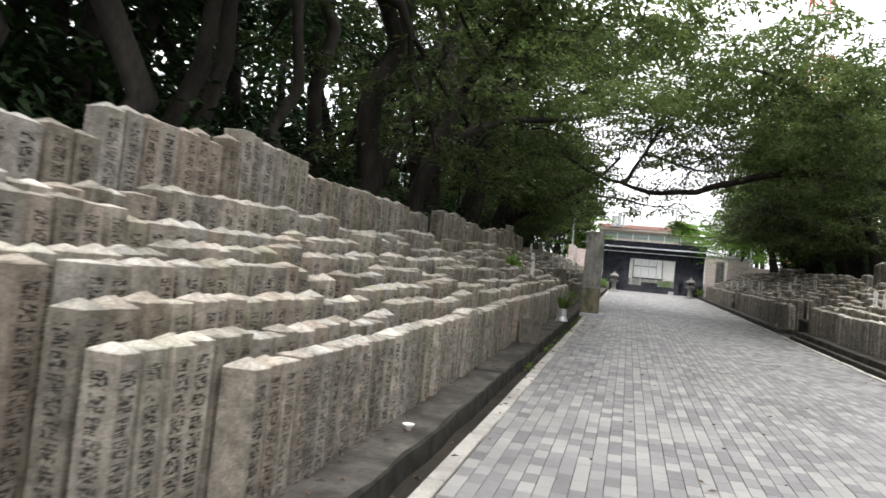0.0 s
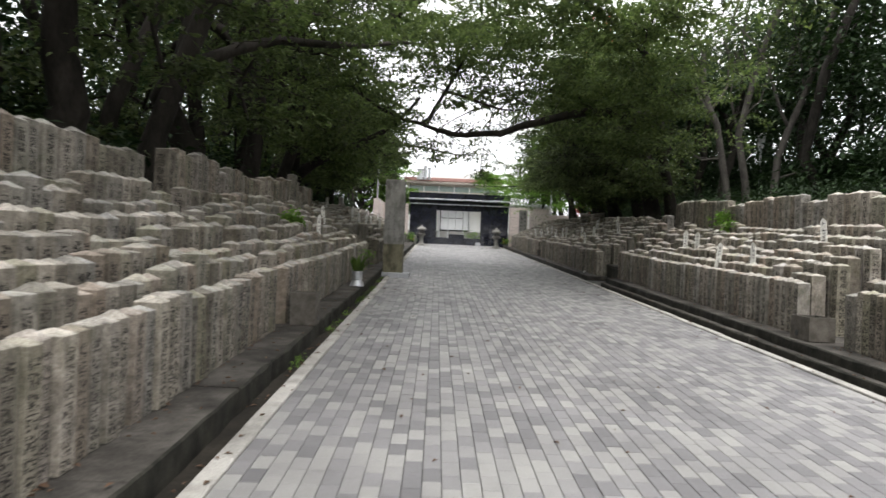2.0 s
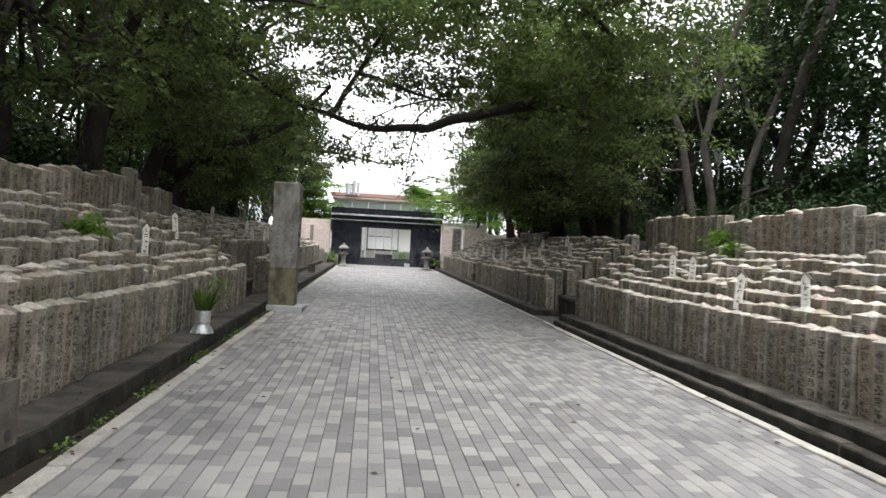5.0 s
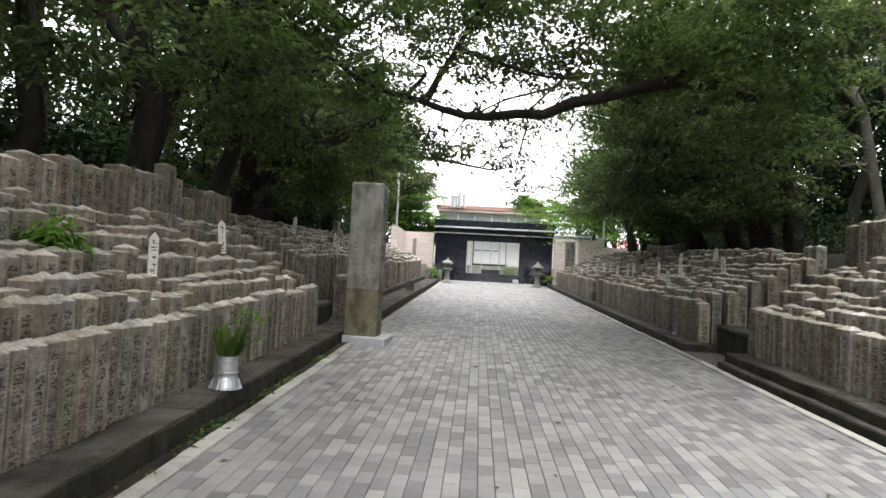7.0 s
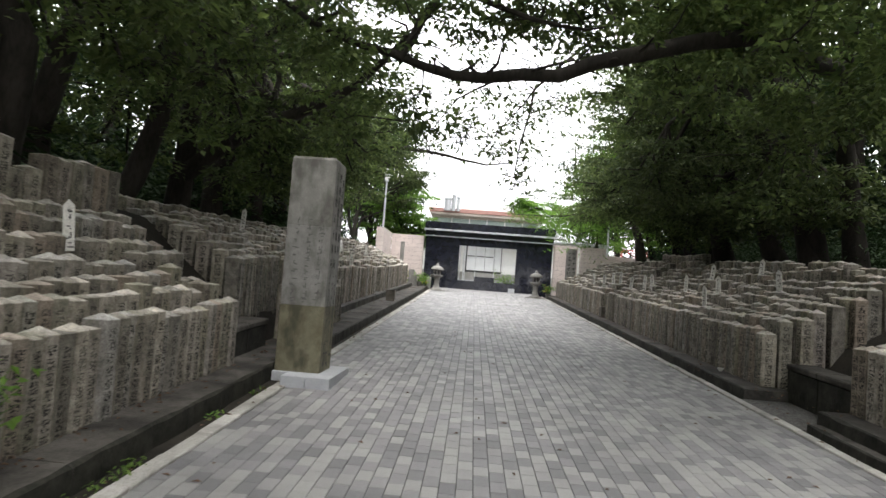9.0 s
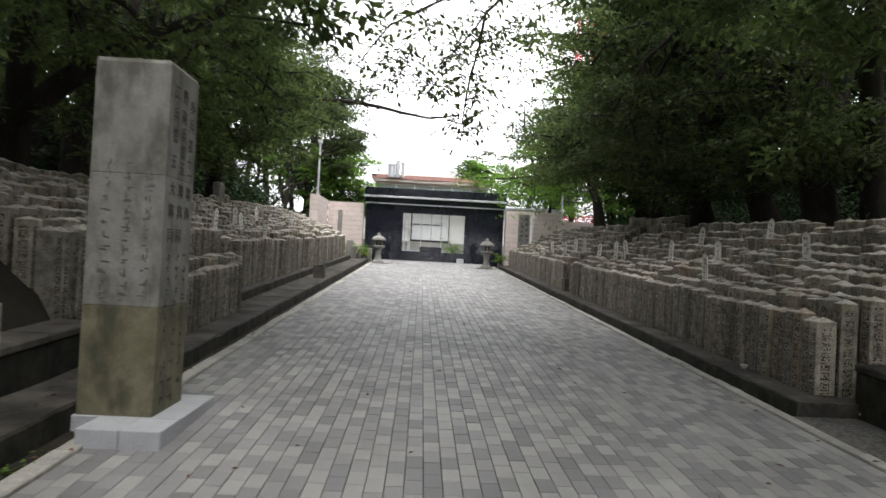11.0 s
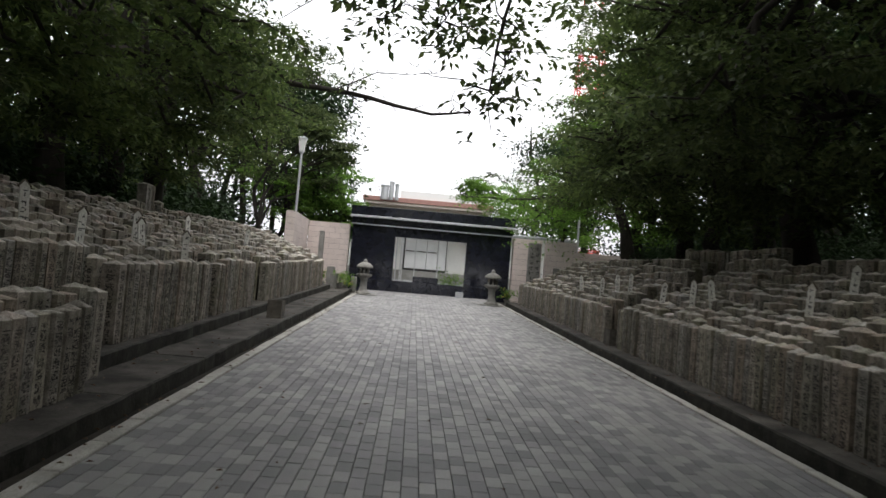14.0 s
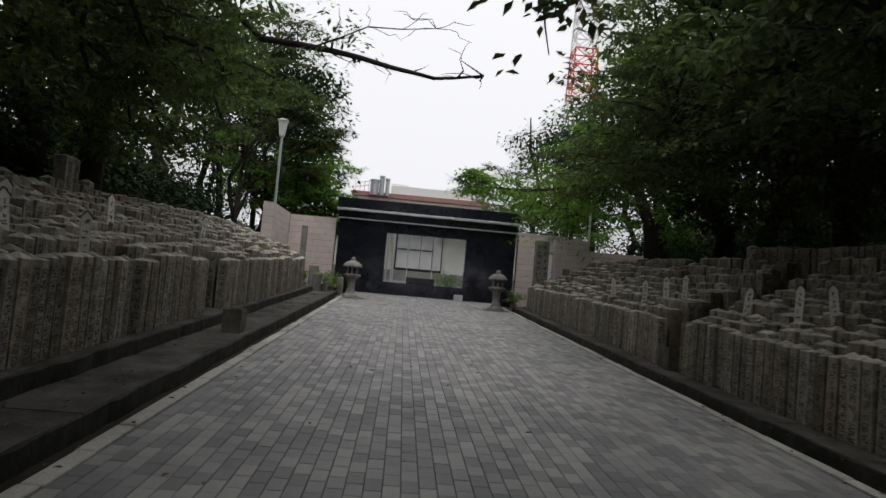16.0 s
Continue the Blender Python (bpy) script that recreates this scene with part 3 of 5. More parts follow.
def cut_text(char, size, place, turn, parent, mat):
    """One character of the built-in font as a thin mesh, centred on its place."""
    curve = bpy.data.curves.new("character", "FONT")
    curve.body, curve.size, curve.extrude, curve.resolution_u = char, size, 0.0008, 3
    curve.align_x, curve.align_y = "CENTER", "CENTER"
    holder = bpy.data.objects.new("character", curve)
    me = bpy.data.meshes.new_from_object(holder)
    bpy.data.objects.remove(holder)
    me.materials.clear()
    me.materials.append(mat)
    ob = new("character", me)
    ob.parent = parent
    ob.matrix_basis = pose(*place, *turn)
    return ob


COLUMNS = ((-0.14, (("\u5de5", 2.20), ("\u5175", 2.05), ("\u7b2c", 1.91), ("\u4e94", 1.74), ("\u5927", 1.56), ("\u968a", 1.41), ("\u540c", 1.25))),
           (0.015, (("\u91ce", 2.20), ("\u7832", 2.06), ("\u5175", 1.94), ("\u7b2c", 1.82), ("\u4e94", 1.71), ("\u806f", 1.555), ("\u968a", 1.41), ("\u540c", 1.25))),
           (0.16, (("\u6b69", 2.16), ("\u5175", 2.03), ("\u7b2c", 1.89), ("\u5341", 1.77), ("\u4e00", 1.68), ("\u806f", 1.55), ("\u968a", 1.41))))
for u, chars in COLUMNS:
    for ch, z in chars:
        cut_text(ch, 0.105, (0.2412, u, z), (90, 0, 90), pillar, M_STROKE)
rng_p = random.Random(5)
bm = bmesh.new()
cut_marks(bm, lambda u, v: (0.2425, u, v), 1, 1.14, 0.5, (-0.14, 0.015, 0.16), 0.062, rng_p)
tagged(part("inscription", bm, M_STROKE, pillar, "columns of small worn cut writing"), kind="stuff")
bm = bmesh.new()
cut_marks(bm, lambda u, v: (0.2425, u, v), 1, 0.42, 0.2, (-0.14, 0.015, 0.16), 0.09, rng_p)
tagged(part("inscription", bm, M_STROKE, pillar, "short cut figures near the foot"), kind="stuff")
bm = bmesh.new()
cut_marks(bm, lambda u, v: (u, -0.2725, v), 0, 1.72, 0.85, (-0.12, 0.01, 0.14), 0.056, rng_p)
tagged(part("inscription", bm, M_FAINT, pillar, "faint large cut writing"), kind="stuff")
for x0, x1, y0, y1 in ((-0.08, 0.17, -0.60, -0.29), (0.174, 0.42, -0.60, -0.29), (0.13, 0.42, -0.286, 0.48), (-0.26, 0.126, -0.286, 0.48)):
    part("slab", boxed(x0, x1, y0, y1, -0.1, 0.088, bevel=0.006), M_SLAB, pillar, "pale granite footing slab")

# ---- the black gate at the end ----
gate_z = gz(GATE_Y)
gate = thing("memorial_gate", pose(0, GATE_Y, gate_z), "polished black granite gate wall with steel bands and a wide opening", "gate")
part("base_step", boxed(-1.68, 4.64, -0.12, 1.0, -0.3, 0.43, bevel=0.01), M_BLACK, gate)
part("side_panel", boxed(-1.66, -0.02, 0.0, 0.9, 0.43, 2.52, bevel=0.006), M_BLACK, gate)
part("side_panel", boxed(2.92, 4.62, 0.0, 0.9, 0.43, 2.52, bevel=0.006), M_BLACK, gate)
part("lintel", boxed(-0.02, 2.92, 0.004, 0.9, 2.20, 2.52, bevel=0.006), M_BLACK, gate)
for x0, x1, z0, z1 in ((-0.02, 0.04, 0.43, 2.20), (2.86, 2.92, 0.43, 2.20), (0.04, 2.86, 2.15, 2.20)):
    part("opening_frame", boxed(x0, x1, -0.03, 0.3, z0, z1, bevel=0.004), M_BLACK, gate)
part("cornice", boxed(-1.70, 4.66, -0.10, 1.0, 2.56, 2.80, bevel=0.006), M_BLACK, gate)
part("roof_fascia", boxed(-1.74, 4.70, -0.22, 1.1, 2.88, 3.24, bevel=0.008), M_BLACK, gate)
part("steel_band", boxed(-1.76, 4.72, -0.25, 1.12, 2.80, 2.88, bevel=0.004), M_STEEL, gate, "bright steel band")
part("steel_band", boxed(-1.71, 4.67, -0.13, 1.02, 2.52, 2.56, bevel=0.004), M_STEEL, gate, "thin bright steel band")
part("altar", boxed(0.85, 1.85, 0.15, 0.6, 0.43, 0.66, bevel=0.01), M_BLACK, gate, "low black granite offering table")

# blocks of the flanking walls
def block_wall(name, x0, x1, y0, y1, z0, z1, label, along="x", bw=0.42, bh=0.21):
    holder = thing(name, pose(0, 0, gate_z), label, "wall", kind="structure")
    ins = 0.012
    if along == "x":
        part("core", boxed(x0 + ins, x1 - ins, y0 + ins, y1, z0, z1 - ins), M_JOINT, holder)
    else:
        part("core", boxed(x0, x1 - ins, y0 + ins, y1 - ins, z0, z1 - ins), M_JOINT, holder)
    z, k = z0, 0
    while z < z1 - 0.01:
        h = min(bh, z1 - z)
        a, stop = (x0, x1) if along == "x" else (y0, y1)
        p = a - (bw / 2 if k % 2 else 0)
        while p < stop - 0.01:
            lo, hi = max(p, a), min(p + bw, stop)
            if hi - lo > 0.03:
                if along == "x":
                    part("wall_block", boxed(lo + 0.003, hi - 0.003, y0, y1 - 0.02, z + 0.003, z + h - 0.003), M_WALL, holder)
                else:
                    part("wall_block", boxed(x0 + 0.02, x1, lo + 0.003, hi - 0.003, z + 0.003, z + h - 0.003), M_WALL, holder)
            p += bw
        z += h
        k += 1
    return holder


block_wall("wall_left", -3.4, -1.78, 46.5, 46.9, -0.2, 2.52, "pale pink block wall beside the gate")
block_wall("wall_left_return", -3.75, -3.41, 43.4, 46.5, 0.0, 2.55, "pale pink block wall running beside the bank", along="y")
block_wall("wall_right", 4.74, 5.9, 46.5, 46.9, -0.2, 2.52, "pale pink block wall beside the gate")
block_wall("wall_right_front", 5.9, 7.1, 45.6, 46.0, -0.2, 2.45, "pale block wall standing forward beside the gate")
block_wall("wall_right_long", 7.1, 12.5, 46.3, 46.7, 0.5, 2.15, "pale block wall running on behind the bank")

stele = thing("inscribed_stele", pose(5.5, 45.9, gz(45.9)), "upright dark grey stone stele with cut writing beside the wall", "stele")
part("slab", boxed(-0.24, 0.24, -0.12, 0.12, -0.1, 2.36, bevel=0.02), M_LANTERN, stele)
bm = bmesh.new()
cut_marks(bm, lambda u, v: (u, -0.1225, v), 0, 2.2, 0.4, (-0.11, 0.1), 0.16, random.Random(8))
tagged(part("inscription", bm, M_STROKE, stele), kind="stuff")
post = thing("stone_post", pose(-2.75, 45.8, gz(45.8)), "slim dark weathered stone post in front of the wall", "post")
part("shaft", boxed(-0.09, 0.09, -0.09, 0.09, -0.1, 2.12, bevel=0.012), M_LANTERN, post)
niche = tagged(part("stone_tablet", boxed(6.2, 6.45, 45.5, 45.585, 0.2, 1.45, bevel=0.02, sloped=True), M_LANTERN), "grey stone tablet leaning at the pale wall", "tablet")


# ---- stone lanterns ----
def lantern(x, y, label):
    t = thing("stone_lantern", pose(x, y, gz(y)), label, "stone lantern", "stone lanterns before the gate")
    part("base", lathe(bmesh.new(), [(0.25, -0.05), (0.25, 0.05), (0.235, 0.07), (0.2, 0.09)], 6), M_LANTERN, t)
    part("shaft", lathe(bmesh.new(), [(0.19, 0.09), (0.15, 0.14), (0.12, 0.25), (0.115, 0.45), (0.14, 0.55)], 16), M_LANTERN, t)
    part("platform", lathe(bmesh.new(), [(0.14, 0.55), (0.255, 0.62), (0.27, 0.66), (0.26, 0.69), (0.2, 0.70)], 6), M_LANTERN, t)
    bm = bmesh.new()
    for k in range(6):
        a = math.pi / 6 + k * math.pi / 3
        box(bm, 0.15 * math.cos(a) - 0.03, 0.15 * math.cos(a) + 0.03, 0.15 * math.sin(a) - 0.03, 0.15 * math.sin(a) + 0.03, 0.70, 0.9)
    part("light_box", bm, M_LANTERN, t)
    # a black core stands in for the shade inside the light box
    part("fire_core", lathe(bmesh.new(), [(0.10, 0.70), (0.10, 0.9)], 6), M_INK, t, "black core standing for the shade inside the light box")
    part("roof", lathe(bmesh.new(), [(0.2, 0.89), (0.28, 0.91), (0.285, 0.94), (0.25, 1.0), (0.16, 1.07), (0.07, 1.1)], 24), M_LANTERN, t)
    part("finial", lathe(bmesh.new(), [(0.06, 1.095), (0.07, 1.13), (0.065, 1.17), (0.03, 1.2), (0.005, 1.215)], 12), M_LANTERN, t)
    return t


lantern(-0.80, 42.9, "weathered grey stone lantern with a mushroom roof on the paving edge")
lantern(3.57, 42.6, "weathered grey stone lantern with a mushroom roof on the paving edge")
for x, y in ((-0.80, 42.9), (3.57, 42.6)):
    bed = thing("lantern_bed", pose(x, y, gz(y)), "square of bare ground edged with pale strips under the lantern", "planting bed")
    part("earth", boxed(-0.4, 0.4, -0.4, 0.4, 0.0, 0.012), M_SOIL, bed)
    inner = 0.4 if x < 1 else -0.45
    part("edging", boxed(inner, inner + 0.05, -0.45, 0.45, 0.0, 0.022, bevel=0.004), M_KERB, bed)
    part("edging", boxed(-0.4, 0.4, -0.45, -0.4, 0.0, 0.022, bevel=0.004), M_KERB, bed)


# ---- street lamps ----
def street_lamp(x, y, base, height, label):
    t = thing("street_lamp", pose(x, y, base), label, "street lamp")
    part("pole", lathe(bmesh.new(), [(0.07, 0), (0.07, 0.3), (0.05, 0.34), (0.042, height - 0.6)], 12), M_ZINC, t)
    part("collar", lathe(bmesh.new(), [(0.06, height - 0.6), (0.09, height - 0.56), (0.09, height - 0.52)], 12), M_ZINC, t)
    part("shade", lathe(bmesh.new(), [(0.11, height - 0.52), (0.19, height - 0.06)], 4, twist=math.pi / 4), M_GLASS_WHITE, t, "milky glass lamp head")
    part("lid", lathe(bmesh.new(), [(0.23, height - 0.06), (0.23, height - 0.02), (0.05, height + 0.05)], 4, twist=math.pi / 4), M_ZINC, t)
    return t


street_lamp(-3.62, 44.6, 1.9, 5.44, "slim grey steel lamp post with a boxy lantern head")
street_lamp(13.4, 31.0, 3.2, 3.65, "slim grey steel lamp post with a boxy lantern head among trees")
street_lamp(7.4, 46.9, 2.0, 5.7, "slim grey steel lamp post half hidden in leaves")


# ---- trees ----
def tube(path, radii, sides=7):
    """A tapered limb along a path; returns corners and quads."""
    vs, fs = [], []
    p = [Vector(q) for q in path]
    for k, (q, r) in enumerate(zip(p, radii)):
        d = (p[min(k + 1, len(p) - 1)] - p[max(k - 1, 0)]).normalized()
        u = d.cross(Vector((0.31, 0.95, 0.05))).normalized()
        w = d.cross(u)
        for i in range(sides):
            a = 2 * math.pi * i / sides
            vs.append(q + r * (math.cos(a) * u + math.sin(a) * w))
    for k in range(len(p) - 1):
        for i in range(sides):
            j = (i + 1) % sides
            fs.append((k * sides + i, k * sides + j, (k + 1) * sides + j, (k + 1) * sides + i))
    return vs, fs


def limb_path(a, b, rng, sag=0.0, wob=0.25, n=6):
    a, b = Vector(a), Vector(b)
    out = []
    size = (b - a).length
    for i in range(n + 1):
        t = i / n
        q = a.lerp(b, t)
        q.z += math.sin(math.pi * t) * sag * size
        if 0 < i < n:
            q += Vector((rng.uniform(-1, 1), rng.uniform(-1, 1), rng.uniform(-0.6, 0.6))) * wob * size / n
        out.append(q)
    return out


def join_tubes(name, tubes, mat):
    vs, fs, n = [], [], 0
    for v, f in tubes:
        vs.extend(v)
        fs.extend(tuple(i + n for i in q) for q in f)
        n += len(v)
    return fast_mesh(name, [tuple(v) for v in vs], fs, mat, True)


def leaves_mesh(name, centres, each, spread, size, mat, seed, flat=0.22):
    """Leaves in flat, tilted sprays round twig ends, pointing outwards; each leaf folded along its rib."""
    g = np.random.default_rng(seed)
    c = np.asarray(centres, float)
    m = len(c)
    tilt = g.normal(0, 0.22, (m, 2))
    scale = g.uniform(0.55, 1.5, m)
    c, tilt, scale = np.repeat(c, each, axis=0), np.repeat(tilt, each, axis=0), np.repeat(scale, each)
    n = len(c)
    ang, rad = g.uniform(0, 2 * np.pi, n), spread * 1.75 * scale * np.sqrt(g.uniform(0.02, 1, n))
    dx, dy = np.cos(ang) * rad * 1.25, np.sin(ang) * rad
    dz = tilt[:, 0] * dx + tilt[:, 1] * dy - 0.22 * rad * rad / spread + g.normal(0, spread * flat, n)
    pos = c + np.stack([dx, dy, dz], 1)
    yaw = ang + g.normal(0, 0.7, n)
    droop = g.normal(-0.35, 0.4, n)
    ahead = np.stack([np.cos(yaw) * np.cos(droop), np.sin(yaw) * np.cos(droop), np.sin(droop)], 1)
    side = np.stack([-np.sin(yaw), np.cos(yaw), g.normal(0, 0.4, n)], 1)
    side /= np.linalg.norm(side, axis=1)[:, None]
    up = np.cross(ahead, side)
    s = (size * g.uniform(0.6, 1.25, n))[:, None]
    w = s * 0.27
    verts = np.stack([pos, pos + ahead * s * 0.45 + side * w + up * s * 0.09, pos + ahead * s, pos + ahead * s * 0.45 - side * w + up * s * 0.09], 1).reshape(-1, 3)
    k = 4 * np.arange(n)[:, None]
    faces = np.concatenate([k + (0, 1, 2), k + (0, 2, 3)], 1).reshape(-1, 3)
    return fast_mesh(name, verts, faces, mat)


def spray_points(blobs, count, rng, fill=0.55):
    """Twig ends in and near the skin of several ellipsoids, uneven."""
    pts = []
    total = sum(b[3] * b[4] * b[5] for b in blobs)
    for cx, cy, cz, rx, ry, rz in blobs:
        for _ in range(max(3, int(count * rx * ry * rz / total))):
            d = Vector((rng.gauss(0, 1), rng.gauss(0, 1), rng.gauss(0, 1))).normalized()
            k = rng.uniform(fill, 1.08) * (0.8 + 0.35 * noise.noise((cx + d.x * 1.7, cy + d.y * 1.7, cz + d.z * 1.7)))
            pts.append((cx + d.x * rx * k, cy + d.y * ry * k, cz + d.z * rz * k))
    return pts


def boughs(blob, count, rng):
    """Long flat boughs in storeys round a crown's middle: each a line of twig ends, drooping towards its tip."""
    cx, cy, cz, rx, ry, rz = blob
    out = []
    for k in range(count):
        u = -0.95 + 1.9 * (k + rng.random()) / count
        a = k * 2.4 + rng.uniform(-0.5, 0.5)
        reach = math.sqrt(max(0.08, 1 - u * u)) * rng.uniform(0.75, 1.25)
        lift, bend = rng.uniform(-0.05, 0.28), rng.uniform(-0.5, 0.5)
        line = []
        for i in range(9):
            t = 0.15 + 0.95 * i / 8
            b = a + bend * t * 0.6
            line.append((cx + math.cos(b) * rx * reach * t, cy + math.sin(b) * ry * reach * t, cz + rz * u + lift * rx * t - 0.3 * rx * max(0.0, t - 0.45) ** 2 + rng.uniform(-0.05, 0.05)))
        out.append(line)
    return out


def tree(base, height, radius, blobs, seed, leaf, bark, label, per_blob=10, each=38, spread=0.17, size=0.13, lean=(0, 0), name="tree"):
    rng = random.Random(seed)
    x, y = base
    z0 = gz(y) + bank(x, y) - 0.15
    t = thing(name, pose(x, y, z0), label, "tree")
    top = Vector((lean[0], lean[1], height))
    trunk = limb_path((0, 0, 0), top, rng, 0, 0.35, 7)
    tubes = [tube(trunk, [radius * (1.25 if i == 0 else 1 - 0.1 * i) for i in range(8)], 9)]
    ends = []
    for bx, by, bz, rx, ry, rz in blobs:
        b = (bx - x, by - y, bz - z0, rx, ry, rz)
        path = limb_path(trunk[rng.choice((3, 4, 5, 6))], (b[0], b[1], b[2]), rng, 0.08, 0.4, 5)
        tubes.append(tube(path, [radius * (0.5 - 0.075 * i) for i in range(6)], 6))
        for line in boughs(b, per_blob, rng):
            start = path[rng.choice((3, 4, 5))]
            tubes.append(tube([start] + [Vector(q) for q in line[1::3]], [radius * 0.16, radius * 0.11, radius * 0.07, 0.006], 5))
            for q in line:
                side_ = rng.uniform(-0.32, 0.32)
                ends.append((q[0] + side_ * rng.uniform(0.3, 1), q[1] + side_ * rng.uniform(0.3, 1), q[2]))
    wood = new("trunk", join_tubes("trunk", tubes, bark))
    wood.parent = t
    crown = new("crown", leaves_mesh("crown", ends, each, spread, size, leaf, seed, 0.11))
    crown.parent = t
    return t


L_EVER, L_CHERRY = "dark broad-leaved tree on the wooded bank", "spreading broad-leaved tree leaning over the path"


def zb(y, h):
    """h metres over the path at y."""
    return gz(y) + h


# left bank: low crowns reaching out over the posts
for k, (x, y, low) in enumerate(((-5.4, -3.0, 0), (-5.2, 2.0, 0), (-5.6, 7.0, 0), (-5.0, 11.5, 1), (-5.3, 16.0, 1), (-4.9, 20.0, 1), (-4.8, 22.4, 1), (-4.7, 26.4, 2), (-5.4, 29.0, 2), (-5.4, 31.2, 2), (-5.7, 33.6, 2), (-6.3, 38.0, 1), (-7.0, 42.5, 0))):
    r = random.Random(100 + k)
    blobs = [(x + 0.6, y + r.uniform(-0.6, 0.6), zb(y, 7.6), 2.6, 2.7, 1.7), (x - 1.6, y + r.uniform(-1, 1), zb(y, 6.2), 2.2, 2.4, 1.6)]
    if low:
        blobs.append((x - 0.8, y + 1.5, zb(y, 3.6), 1.6, 1.8, 1.0))
    else:
        blobs += [(x + 0.9, y, zb(y, 6.3), 1.8, 2.4, 0.8), (x - 0.6, y - 2.0, zb(y, 8.6), 2.4, 2.4, 1.6)]
    if low:
        blobs += [(x + 2.2, y + r.uniform(-0.8, 0.8), zb(y, 5.6 + r.uniform(-0.3, 0.3)), 1.8, 2.2, 1.0), (x + 1.5, y + r.uniform(-1, 1.5), zb(y, 3.9), 1.4, 2.0, 0.9)]
    if low == 2:
        blobs += [(x + 2.6, y + 1.8, zb(y, 4.4), 1.3, 1.7, 0.8), (x + 1.2, y - 0.5, zb(y, 3.2), 0.9, 1.6, 0.6)]
        if y < 25:
            blobs.append((x + 2.3, y - 0.5, zb(y, 7.0), 1.7, 2.0, 1.0))
        else:
            blobs[0] = (x - 0.9, *blobs[0][1:])
    tree((x, y), 6.2, (0.27 if k in (3, 4) else 0.13 if k < 3 else 0.2) + 0.06 * r.random(), blobs, 100 + k, M_LEAF_DARK if k < 2 else M_LEAF_LIT if k > 4 else M_LEAF, M_BARK, L_CHERRY, per_blob=7 if k > 1 else 10, each=27 if k > 4 else 30 if k > 1 else 38, lean=(r.uniform(0.2, 1.2), r.uniform(-0.6, 0.6)))
# right bank
for k, (x, y, low) in enumerate(((9.8, -2.5, 0), (9.8, 3.0, 0), (11.0, 8.5, 0), (12.4, 14.0, 0), (7.7, 26.5, 2), (7.9, 28.6, 2), (7.5, 30.8, 2), (8.0, 33.0, 2), (8.2, 35.4, 2), (8.5, 38.5, 2), (9.2, 43.0, 2))):
    r = random.Random(200 + k)
    if low == 2:
        blobs = [(x - 0.9, y + r.uniform(-0.6, 0.6), zb(y, 8.0), 1.9, 2.4, 1.5), (x - 2.6, y + r.uniform(-0.8, 0.8), zb(y, 5.7 + r.uniform(-0.3, 0.3)), 1.7, 2.1, 1.0), (x - 1.3, y + r.uniform(-1, 1.5), zb(y, 3.9), 1.5, 2.0, 0.9),
                 (x - 2.9, y + 1.6, zb(y, 4.0), 1.3, 1.7, 0.7), (x - 2.3, y - 0.5, zb(y, 7.2), 1.6, 2.0, 1.0), (x - 0.6, y + 0.5, zb(y, 5.6), 1.3, 2.0, 1.2), (x - 0.5, y - 1.0, zb(y, 3.1), 1.0, 1.6, 0.7)]
    else:
        blobs = [(x - 0.6, y + r.uniform(-0.6, 0.6), zb(y, 7.8), 2.6, 2.7, 1.7), (x + 1.6, y + r.uniform(-1, 1), zb(y, 6.2), 2.2, 2.4, 1.6), (x + 0.8, y + 1.5, zb(y, 3.6), 1.6, 1.8, 1.0)]
    mat = (M_LEAF, M_LEAF_DARK, M_LEAF_DARK, M_LEAF_DARK, M_LEAF, M_LEAF, M_LEAF, M_LEAF_LIT, M_LEAF_LIT, M_LEAF_LIT, M_LEAF_BRIGHT)[k]
    tree((x, y), 6.2, 0.2 + 0.06 * r.random(), blobs, 200 + k, mat, M_BARK, L_CHERRY, each=30 if low == 2 else 38, lean=(r.uniform(-1.6, -0.2), r.uniform(-0.6, 0.6)))


